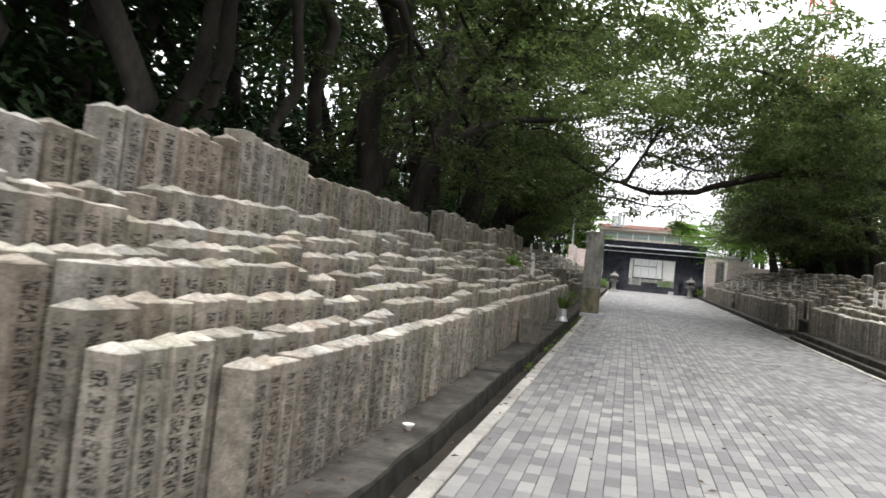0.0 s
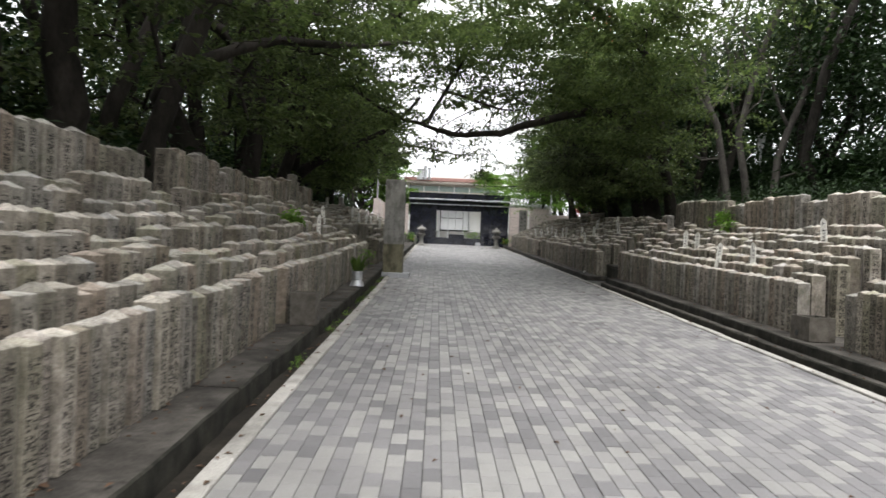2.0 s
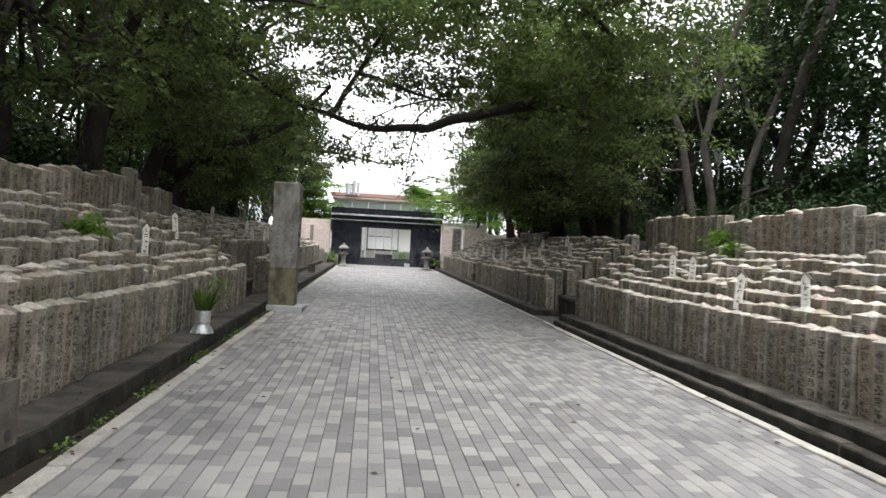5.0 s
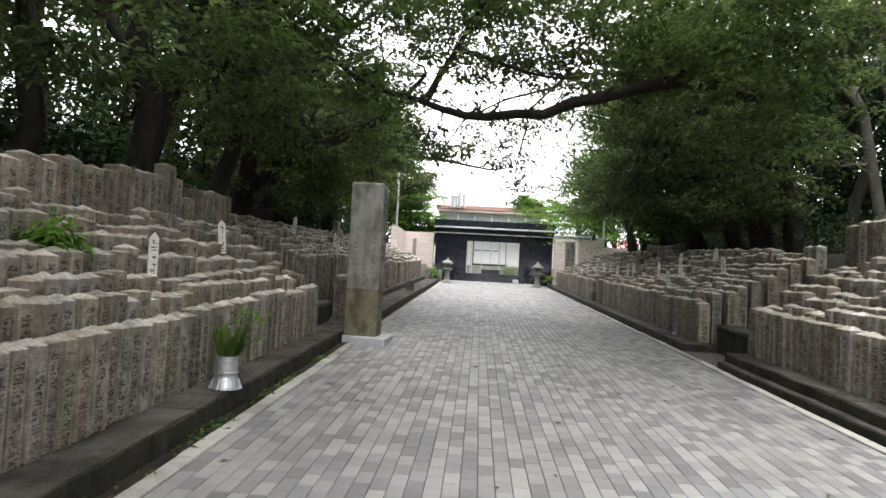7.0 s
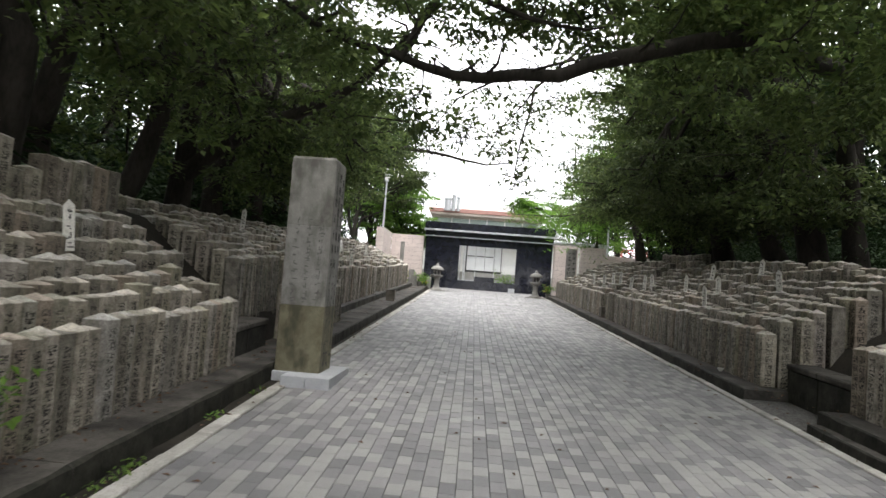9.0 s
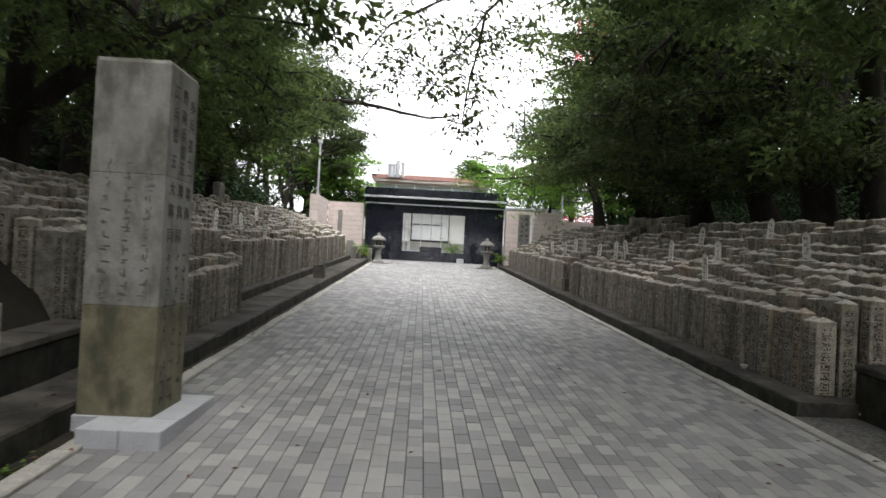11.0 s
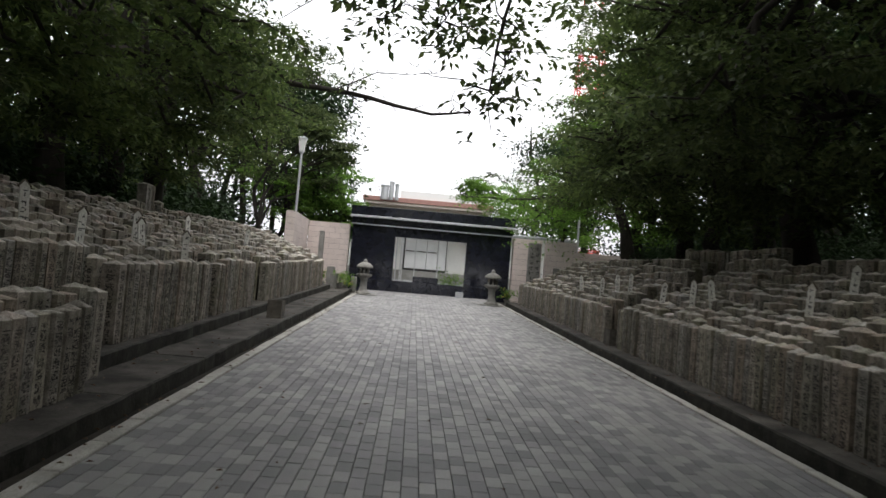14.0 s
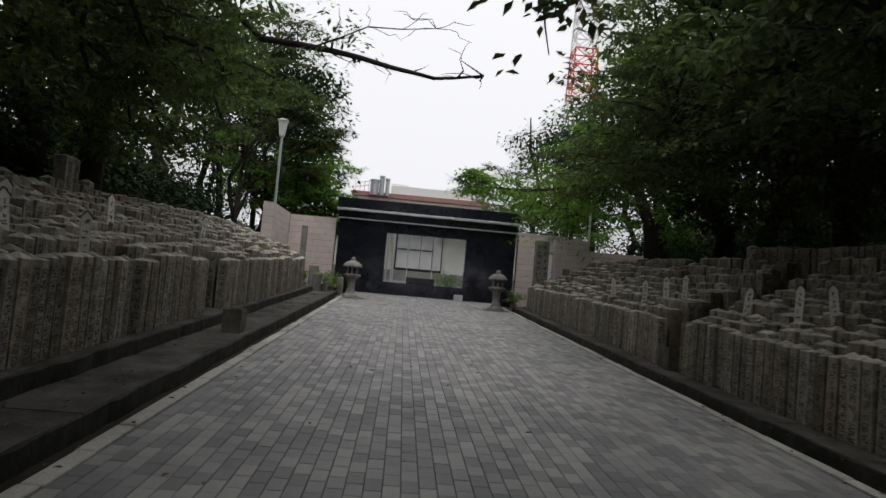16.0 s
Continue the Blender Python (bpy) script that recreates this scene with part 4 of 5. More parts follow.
def reaching_tree(base, trunk, limbs, sprays, seed, label, leaf=M_LEAF, bark=M_BARK, each=78, spread=0.2, size=0.125, radius=0.2):
    """A tree of which the great limbs are laid out one by one; sprays: (place, how many twig ends, reach)."""
    rng = random.Random(seed)
    x, y = base
    z0 = gz(y) + bank(x, y) - 0.15
    o = Vector((x, y, z0))
    t = thing("tree", pose(x, y, z0), label, "tree")
    path = [Vector((0, 0, 0))] + [Vector(q) - o for q in trunk]
    tubes = [tube(path, [radius * (1.3 if i == 0 else 1 - 0.45 * i / len(path)) for i in range(len(path))], 10)]
    for pts, r0 in limbs:
        fine = []
        q = [Vector(p) - o for p in pts]
        for a, b in zip(q, q[1:]):
            fine += [a, a.lerp(b, 0.5) + Vector((rng.uniform(-1, 1), rng.uniform(-1, 1), rng.uniform(-1, 1))) * 0.05 * (b - a).length]
        fine.append(q[-1])
        tubes.append(tube(fine, [r0 * (1 - 0.85 * i / len(fine)) for i in range(len(fine))], 7))
        for _ in range(2 * len(fine)):
            a = rng.choice(fine[1:])
            tip = a + Vector((rng.uniform(-0.8, 0.8), rng.uniform(-0.8, 0.8), rng.uniform(-0.35, 0.6)))
            tubes.append(tube(limb_path(a, tip, rng, 0.05, 0.5, 4), [r0 * 0.16 + 0.004, r0 * 0.12 + 0.003, 0.007, 0.005, 0.003], 4))
    ends = []
    for (cx, cy, cz), n, reach in sprays:
        for _ in range(int(n * 0.72 + 1) if n > 20 else n):
            d = Vector((rng.gauss(0, 1) * reach[0], rng.gauss(0, 1) * reach[1], rng.gauss(0, 1) * reach[2]))
            ends.append(tuple(Vector((cx, cy, cz)) + d - o))
            if rng.random() < 0.35:
                near = min((v for tb in tubes for v in tb[0][::7]), key=lambda v: (v - Vector(ends[-1])).length)
                if (near - Vector(ends[-1])).length < 1.6:
                    tubes.append(tube(limb_path(near, ends[-1], rng, 0.04, 0.4, 3), [0.014, 0.01, 0.007, 0.004], 4))
    wood = new("trunk", join_tubes("trunk", tubes, bark))
    wood.parent = t
    if ends:
        crown = new("crown", leaves_mesh("crown", ends, each, spread, size, leaf, seed))
        crown.parent = t
    return t


# the great limb that arches across the path
reaching_tree((8.0, 25.6), [(7.7, 25.3, 3.8), (7.2, 24.7, 5.0), (6.8, 24.0, 6.6)],
              [([(6.9, 24.2, 6.1), (6.0, 23.0, 5.75), (4.2, 21.4, 5.5), (2.6, 21.0, 5.02), (1.7, 21.0, 4.7), (0.75, 21.0, 4.62), (0.0, 21.0, 4.72), (-0.95, 21.0, 4.98), (-2.0, 20.8, 5.5)], 0.15),
               ([(-0.35, 21.0, 4.8), (-0.1, 21.0, 5.3), (0.35, 21.0, 6.1), (0.8, 21.0, 6.9), (1.6, 20.6, 7.6)], 0.07),
               ([(0.2, 21.0, 5.75), (0.9, 21.1, 5.6), (1.7, 21.0, 5.35), (2.4, 21.0, 5.4)], 0.05),
               ([(6.9, 24.2, 6.2), (5.4, 20.5, 6.8), (3.4, 17.6, 6.9), (1.8, 15.8, 6.7)], 0.1)],
              [((0.7, 20.6, 6.8), 46, (1.5, 0.7, 0.35)), ((0.8, 22.0, 7.2), 150, (1.9, 1.3, 0.45)), ((1.4, 22.6, 6.3), 60, (1.7, 0.8, 0.3)), ((3.2, 22.2, 6.3), 60, (0.8, 0.8, 0.4)), ((3.4, 23.0, 7.8), 110, (1.5, 1.0, 0.5)), ((0.2, 23.0, 8.3), 60, (1.4, 0.9, 0.3)), ((5.2, 21.2, 5.8), 100, (1.1, 1.2, 0.9)), ((4.9, 18.8, 5.7), 70, (0.9, 1.2, 0.55)), ((2.2, 19.2, 7.2), 60, (1.6, 1.0, 0.3)), ((1.4, 21.0, 5.5), 9, (1.2, 0.5, 0.25)), ((-0.9, 21.2, 4.5), 20, (0.6, 0.5, 0.45)), ((3.6, 21.4, 5.9), 34, (0.7, 0.7, 0.6)), ((4.7, 22.4, 5.3), 40, (0.8, 0.7, 0.6)), ((6.2, 23.4, 5.2), 44, (0.8, 0.9, 0.8)),
               ((2.6, 17.5, 6.9), 130, (1.6, 1.5, 0.3)), ((1.2, 14.5, 6.8), 120, (1.8, 1.4, 0.25)), ((4.6, 20.0, 6.6), 60, (0.9, 1.4, 0.5)), ((4.6, 16.5, 6.8), 50, (1.0, 1.4, 0.35))],
              401, "old tree with a great limb arching across the path", M_LEAF_LIT)
# third limb and its mostly unseen sprays are added to shade the stones
reaching_tree((-4.6, 13.5), [(-4.4, 13.6, 3.2), (-3.9, 13.9, 5.0), (-3.4, 14.2, 6.6)],
              [([(-4.2, 13.7, 4.2), (-3.0, 15.5, 5.3), (-1.6, 18.0, 6.0), (-0.4, 20.0, 6.7)], 0.12), ([(-3.7, 14.0, 5.6), (-2.2, 12.0, 6.3), (-0.6, 10.2, 6.5), (0.8, 8.8, 6.6)], 0.11), ([(-2.2, 12.0, 6.3), (-2.3, 9.0, 6.6), (-2.0, 6.4, 6.7), (-2.6, 4.0, 6.7)], 0.07)],
              [((-2.0, 16.5, 6.0), 70, (1.0, 1.7, 0.45)), ((-1.2, 11.5, 6.4), 110, (1.2, 1.6, 0.35)), ((0.4, 9.5, 6.6), 40, (1.2, 1.0, 0.3)), ((-3.0, 13.0, 6.8), 50, (1.0, 1.6, 0.5)), ((-2.6, 9.5, 6.6), 90, (1.0, 1.2, 0.4)), ((-2.0, 6.4, 6.7), 130, (1.3, 1.5, 0.4)), ((-3.6, 3.6, 6.6), 60, (0.9, 1.4, 0.4)), ((-2.6, 18.8, 4.6), 50, (0.7, 1.0, 0.6))],
              402, "broad-leaved tree spreading its limbs over the path", M_LEAF_LIT)
# drooping limb with hanging leaves, seen against the sky
reaching_tree((7.6, 26.4), [(7.2, 26.4, 4.4), (6.0, 26.5, 6.4)],
              [([(6.3, 26.5, 6.2), (4.6, 26.6, 7.2), (2.8, 26.6, 7.2), (1.8, 26.6, 6.2), (1.6, 26.6, 5.1), (1.5, 26.5, 4.3)], 0.05), ([(1.8, 26.6, 6.2), (1.3, 26.5, 5.5), (0.9, 26.5, 4.9)], 0.02), ([(2.6, 26.6, 6.9), (1.2, 26.7, 6.5), (0.2, 26.6, 5.9), (-0.3, 26.6, 5.2)], 0.035)],
              [((1.5, 26.5, 4.35), 9, (0.14, 0.25, 0.2)), ((1.6, 26.5, 4.9), 24, (0.28, 0.3, 0.25)), ((1.0, 26.5, 5.0), 22, (0.35, 0.3, 0.2)), ((0.2, 26.5, 5.25), 16, (0.3, 0.3, 0.18)), ((1.2, 26.5, 5.6), 50, (0.7, 0.4, 0.25)),
               ((0.9, 26.5, 6.1), 46, (0.8, 0.4, 0.3)), ((2.2, 26.6, 6.1), 50, (0.4, 0.5, 0.5))],
              403, "broad-leaved tree with a drooping leafy limb over the path", M_LEAF, each=14, spread=0.15, size=0.12)
# half-bare limb from the left
reaching_tree((-5.0, 34.6), [(-4.9, 34.5, 5.0), (-4.6, 34.3, 7.0), (-4.3, 34.2, 9.0)],
              [([(-4.6, 34.3, 7.6), (-4.0, 34.0, 7.75), (-3.0, 34.0, 7.0), (-2.1, 34.0, 6.3), (-0.9, 34.0, 6.22), (0.2, 34.0, 6.03), (0.95, 34.0, 5.92), (1.8, 34.0, 6.06)], 0.10),
               ([(-1.2, 34.0, 6.25), (-0.3, 34.1, 6.75), (0.9, 34.1, 6.85)], 0.02)],
              [((-1.9, 34.0, 6.75), 12, (0.45, 0.4, 0.22)), ((-0.8, 34.0, 6.45), 7, (0.3, 0.3, 0.15)), ((-3.5, 34.0, 7.6), 30, (0.7, 0.6, 0.6))],
              404, "tree with a half-bare limb reaching over the path", M_LEAF, each=14, spread=0.15)
reaching_tree((-4.7, 24.6), [(-4.5, 24.4, 4.0), (-4.4, 24.3, 5.6), (-4.6, 24.2, 7.5)],
              [([(-4.5, 24.4, 3.6), (-3.1, 24.0, 4.5), (-2.4, 24.0, 4.75), (-1.5, 24.0, 5.25), (-0.6, 23.9, 6.2)], 0.17), ([(-4.4, 24.3, 5.2), (-3.2, 25.0, 6.6), (-2.2, 26.0, 7.4)], 0.1)],
              [((-3.4, 24.5, 6.8), 90, (1.2, 1.6, 0.7)), ((-2.4, 25.8, 6.6), 60, (0.6, 1.0, 0.5)), ((-3.6, 24.6, 4.6), 30, (0.5, 1.2, 0.5))],
              405, "old dark tree with a thick limb beside the pillar", M_LEAF)
# a leafy limb hanging before the gate
reaching_tree((7.8, 41.3), [(7.6, 41.3, 4.6), (7.0, 41.4, 6.2)],
              [([(7.2, 41.4, 5.6), (5.8, 41.5, 5.7), (4.4, 41.5, 5.35), (3.0, 41.5, 5.3), (2.4, 41.5, 5.25)], 0.06), ([(5.8, 41.5, 5.7), (4.9, 41.5, 5.0), (4.3, 41.5, 4.4)], 0.03)],
              [((3.9, 41.5, 5.2), 30, (0.5, 0.6, 0.3)), ((2.9, 41.5, 5.3), 9, (0.4, 0.4, 0.12)), ((4.8, 41.5, 4.9), 44, (0.5, 0.7, 0.5)), ((6.0, 41.5, 5.4), 50, (0.8, 0.9, 0.7))],
              406, "leafy tree with a low limb hanging before the gate", M_LEAF_BRIGHT, each=26, spread=0.18, size=0.11)
# dense crown high over the path, added mostly out of view to darken the bank
tree((-5.6, 27.6), 9.0, 0.24, [(-2.6, 24.5, zb(25, 9.0), 2.0, 1.8, 0.8), (-1.2, 27.6, zb(27, 9.3), 2.2, 1.9, 0.8), (-2.0, 30.6, zb(30, 9.2), 2.2, 1.8, 0.8), (0.6, 24.8, zb(25, 9.6), 1.6, 1.7, 0.6)], 440, M_LEAF, M_BARK, "added tall dark tree, its dense crown shading the left bank from high over the path", lean=(1.0, 0.2))
# hidden trees added as a roof that darkens the right undergrowth
for k, (x, y) in enumerate(((10.9, 28.4), (11.3, 32.2), (11.0, 36.0), (11.4, 40.0))):
    tree((x, y), 6.6, 0.2, [(x - 1.2, y, zb(y, 7.2), 2.2, 2.4, 0.8), (x + 1.0, y + 0.5, zb(y, 6.4), 2.2, 2.4, 0.8)], 460 + k, M_LEAF_DARK, M_BARK, "added dark evergreen tree, hidden behind other crowns to shade the undergrowth", each=26, size=0.2, lean=(0.2, 0.1))
# crown added above the view so that left ledge and stones fall darker
tree((-5.2, 21.2), 7.6, 0.22, [(-3.4, 20.6, zb(20, 8.0), 1.8, 1.8, 0.7), (-2.2, 22.4, zb(22, 8.6), 1.6, 1.6, 0.6), (-3.8, 23.6, zb(23, 8.4), 1.7, 1.6, 0.7), (-3.2, 18.2, zb(18, 7.8), 1.7, 1.7, 0.7), (-1.6, 20.4, zb(20, 7.7), 1.6, 1.7, 0.6)], 441, M_LEAF, M_BARK, "added dark tree, its mostly unseen crown shading the bank of stones", lean=(0.9, 0.1))
# slim grey trunks on the right bank, forked and half bare
for k, (bx, by, tr, lm) in enumerate((
        (9.55, 25.0, [(9.5, 25.0, 3.8), (9.3, 25.0, 4.9), (9.1, 25.0, 6.0), (8.8, 25.0, 6.6), (8.6, 25.0, 7.4), (8.6, 25.1, 8.4)],
         [([(9.1, 25.0, 6.1), (8.4, 25.0, 7.1), (7.8, 25.0, 8.3), (6.5, 25.0, 9.3)], 0.06), ([(8.9, 25.0, 6.5), (9.4, 25.0, 7.3), (9.4, 25.0, 8.4), (9.0, 25.0, 9.5)], 0.055),
          ([(9.3, 25.0, 4.9), (8.6, 24.9, 4.8), (8.2, 24.9, 5.1), (7.7, 24.9, 5.6)], 0.035), ([(8.6, 25.0, 7.4), (8.0, 25.1, 8.6), (8.1, 25.1, 10.0)], 0.05)]),
        (10.3, 25.2, [(10.2, 25.2, 4.1), (9.9, 25.2, 5.7), (10.3, 25.2, 7.4), (10.7, 25.2, 8.9), (11.2, 25.2, 10.2)],
         [([(9.9, 25.2, 5.8), (9.6, 25.2, 7.0), (9.8, 25.2, 8.6)], 0.045), ([(10.3, 25.2, 7.4), (9.9, 25.2, 8.8), (10.1, 25.2, 10.2)], 0.045), ([(10.0, 25.2, 6.2), (10.6, 25.2, 6.9), (10.9, 25.2, 8.0)], 0.035)]),
        (11.0, 24.9, [(11.0, 24.9, 3.8), (11.1, 24.9, 5.0), (11.4, 24.9, 5.9), (11.9, 24.9, 7.1), (12.3, 24.9, 8.4), (12.8, 24.9, 10.0)],
         [([(11.4, 24.9, 6.0), (10.9, 24.9, 7.2), (10.2, 24.9, 8.7), (9.1, 24.9, 9.9)], 0.06), ([(11.1, 24.9, 4.3), (12.4, 24.8, 4.7), (13.5, 24.7, 5.3), (14.5, 24.6, 5.9)], 0.04),
          ([(11.9, 24.9, 7.1), (11.7, 24.9, 8.4), (11.4, 24.9, 9.8)], 0.045), ([(12.1, 24.9, 7.8), (12.9, 24.8, 8.6), (13.6, 24.8, 9.8)], 0.04)]))):
    reaching_tree((bx, by), tr, lm, [((bx - 0.3, by, 9.8), 34, (1.5, 1.0, 0.5)), ((bx - 1.4, by + 0.3, 8.6), 12, (0.7, 0.5, 0.3)), ((bx + 1.2, by + 0.3, 8.4), 12, (0.7, 0.5, 0.4))], 410 + k, "slim grey-barked tree with bare forked limbs on the bank", M_LEAF_LIT, M_BARK_PALE, 26, 0.3, 0.115, 0.13)
# bright young trees beside the gate and beyond it
for k, (x, y, blobs) in enumerate((
        (-5.2, 49.5, [(-4.4, 49, 5.2, 1.6, 1.8, 1.3), (-6.0, 50, 6.6, 2.2, 2.0, 1.6), (-2.9, 50, 4.9, 1.1, 1.0, 0.9), (-2.2, 48.6, 5.0, 0.9, 0.7, 0.9), (-3.4, 48.5, 5.6, 1.2, 0.8, 1.2), (-1.7, 49.2, 4.7, 0.6, 0.6, 0.6), (-3.0, 50.5, 6.8, 1.2, 1.2, 0.9)]),
        (7.2, 48.6, [(6.6, 48.4, 6.4, 1.8, 1.6, 1.2), (4.8, 48.2, 6.0, 1.5, 1.2, 0.7), (3.2, 48.0, 6.5, 1.0, 0.8, 0.4), (8.2, 48.8, 5.0, 2.0, 1.6, 1.2)]),
        (8.5, 57.0, [(5.0, 56, 7.2, 2.0, 2.0, 1.6), (8.5, 57, 8.2, 2.6, 2.4, 2.0), (7.0, 55, 5.5, 2.2, 2.0, 1.5)]),
        (-5.6, 47.2, [(-5.2, 47.4, 7.6, 1.7, 1.2, 1.6), (-3.6, 47.6, 8.6, 1.2, 0.9, 0.7), (-2.6, 47.8, 7.6, 0.9, 0.6, 0.35), (-5.4, 47.4, 9.8, 1.8, 1.4, 1.2), (-3.5, 48.6, 6.8, 1.3, 1.0, 0.9), (-4.6, 48.2, 11.2, 1.5, 1.2, 1.0)]),
        (-9.0, 56.0, [(-7.0, 56, 7.0, 2.6, 2.4, 2.0), (-10, 56, 8.5, 2.8, 2.6, 2.2)]))):
    tree((x, y), 5.5, 0.14, blobs, 430 + k, M_LEAF_BRIGHT if k in (0, 1) else M_LEAF, M_BARK, "bright green young tree beside the gate" if k < 2 else "green tree beyond the gate")


# the woods behind
def woods(name, cells, seed, label, each=42, size=0.27):
    r = random.Random(seed)
    pts, tubes = [], []
    for x, y in cells:
        x, y = x + r.uniform(-1.2, 1.2), y + r.uniform(-1.5, 1.5)
        z0 = gz(y) + bank(x, y) - 0.2
        h = r.uniform(9, 12.5)
        tubes.append(tube(limb_path((x, y, z0), (x + r.uniform(-1, 1), y + r.uniform(-1, 1), z0 + h), r, 0, 0.3, 5), [0.2, 0.17, 0.15, 0.12, 0.09, 0.04], 6))
        pts += spray_points([(x, y, z0 + h * 0.82, 2.9, 2.9, 2.4), (x, y, z0 + h * 0.48, 2.6, 2.6, 1.7), (x, y, z0 + 1.5, 2.4, 2.4, 1.5)], 120, r, 0.25)
    stems = new(name + "_trunks", join_tubes(name + "_trunks", tubes, M_BARK))
    tagged(stems, "dark trunks of the dense woods behind the bank", "woods", kind="stuff")
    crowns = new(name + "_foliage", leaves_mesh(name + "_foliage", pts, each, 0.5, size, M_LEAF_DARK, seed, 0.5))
    tagged(crowns, label, "woods", kind="stuff")


woods("woods_left", [(-9.2, y) for y in range(-7, 63, 5)] + [(x, y) for x in (-5.5, -7) for y in (54, 60, 66)], 300, "dense dark evergreen foliage behind the bank of stones")
woods("woods_left_far", [(x, y) for x in (-13.5, -18.5) for y in range(-10, 66, 5)], 305, "deep dark woods far behind the bank of stones", 14, 0.42)
woods("woods_left_edge", [(x, y) for x in (-8.4, -10.8, -12.6) for y in np.arange(-8, 14, 2.9)], 303, "tall dark evergreens shading the bank of stones", 27, 0.29)
woods("woods_right", [(13.6, y) for y in range(-7, 63, 5)] + [(x, y) for x in (9.5, 12) for y in (52, 58, 64)], 301, "dense dark evergreen foliage behind the bank of stones", 38, 0.24)
woods("woods_right_far", [(x, y) for x in (18.0, 22.5) for y in range(-10, 66, 5)], 306, "deep dark woods far behind the bank of stones", 14, 0.42)
woods("woods_right_edge", [(x, y) for x in (15.5,) for y in np.arange(9, 36, 3.6)], 304, "tall dark evergreens shading the bank of stones", 32, 0.22)
# the last woods are added out of view, to block light from behind
woods("woods_behind", [(x, y) for x in (-7, -2, 3, 8) for y in (-16, -21)], 302, "added dense dark foliage, never in view, closing off light behind the start", 20, 0.36)


# tall bare trunks between the last row of stones and the woods
for k, (x, y, r0, dx) in enumerate(((-5.3, 3.4, 0.13, 0.1), (-5.0, 5.0, 0.16, 0.35), (-6.3, 4.6, 0.15, -0.1), (-5.9, 8.6, 0.17, 0.3), (-5.2, 9.9, 0.13, -0.2), (-6.6, 12.6, 0.19, 0.2), (-5.8, 14.4, 0.16, 0.9), (-5.9, 18.2, 0.2, 1.2))):
    tree((x, y), 8.5, r0, [(x - 0.8 + dx, y, zb(y, 9.6), 2.0, 2.2, 1.0)], 470 + k, M_LEAF_DARK, M_BARK, "tall dark tree with a bare trunk behind the stones", lean=(dx * 2, 0.3 * (-1) ** k))


# low evergreen growth right behind the last row of stones
def thicket(name, cells, seed, label, each=16, size=0.19):
    r = random.Random(seed)
    pts = []
    for x, y, h in cells:
        x, y = x + r.uniform(-0.4, 0.4), y + r.uniform(-0.5, 0.5)
        z0 = gz(y) + bank(x, y)
        pts += spray_points([(x, y, z0 + h * r.uniform(0.3, 0.7), 0.7 + 0.3 * h, 0.8 + 0.3 * h, h * r.uniform(0.6, 1.2))], int(34 * h), r, 0.2)
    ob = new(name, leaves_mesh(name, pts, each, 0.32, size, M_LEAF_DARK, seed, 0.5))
    tagged(ob, label, "undergrowth", kind="stuff")


thicket("undergrowth_left", [(x, y, h) for x, h in ((-5.6, 0.9), (-7.0, 1.2), (-9.0, 2.0), (-11.5, 2.4)) for y in np.arange(-5, 60, 1.6 if h < 1.5 else 2.6)], 310, "dark evergreen undergrowth behind the last row of stones")
thicket("undergrowth_right", [(x, y, h) for x, h in ((8.9, 0.8), (10.8, 1.0)) for y in np.arange(5, 58, 1.7)], 311, "dark evergreen undergrowth behind the last row of stones", 44, 0.1)
thicket("undergrowth_right_back", [(x, y, h) for x, h in ((13.0, 1.8), (15.5, 2.4)) for y in np.arange(-5, 60, 2.6)], 313, "dark evergreen undergrowth deep in the woods")
thicket("undergrowth_right_tall", [(x, y, 3.2) for x in (13.2, 16.4) for y in np.arange(6, 42, 2.2)], 312, "tall dark evergreen growth closing the woods")


# ---- beyond the gate ----
court = tagged(part("courtyard_floor", boxed(-6, 11, GATE_Y + 1.1, 64, -0.06, 0.0), M_KERB), "pale paved courtyard floor beyond the gate", "floor", kind="structure")
court.location.z = gz(48) + 0.03
shed = thing("white_storehouse", pose(0, 53.0, gz(48) + 0.03), "low white storehouse with a panelled shutter front", "building")
part("wall", boxed(-4.2, 8.5, 0.25, 3.0, 0, 3.0), M_WHITE, shed)
part("plinth", boxed(-4.2, 8.5, 0.1, 0.25, 0, 0.94, bevel=0.01), M_GRANITE, shed)
frame_p = part("shutter_frame", boxed(0.28, 2.42, 0.10, 0.246, 0.95, 2.62, bevel=0.01), M_INK, shed, "dark shutter frame")
for x0, x1 in ((0.36, 0.86), (0.90, 1.42), (1.44, 1.96), (2.0, 2.38)):
    pn = part("shutter_panel", boxed(x0, x1, 0.06, 0.12, 1.06, 2.58, bevel=0.01), M_PANEL, shed)
    if x0 < 1.9:
        part("handle_rail", boxed(x0 + 0.05, x1 - 0.05, 0.02, 0.06, 1.88, 1.93), M_STROKE, pn)
part("bench", boxed(-0.4, 3.6, -0.45, 0.05, 0.0, 0.46, bevel=0.01), M_SLAB, shed)
for x in (-0.2, -0.06, 0.16, 0.24, 0.85, 1.96):
    part("post", boxed(x, x + 0.055, -0.5, -0.44, 0, 2.75), M_ZINC, shed)
part("canopy_edge", boxed(-0.6, 4.7, -0.55, 0.25, 2.75, 2.87, bevel=0.01), M_WHITE, shed)
part("roof", boxed(-4.4, 8.7, -0.1, 3.2, 3.0, 3.12, bevel=0.01), M_ZINC, shed)


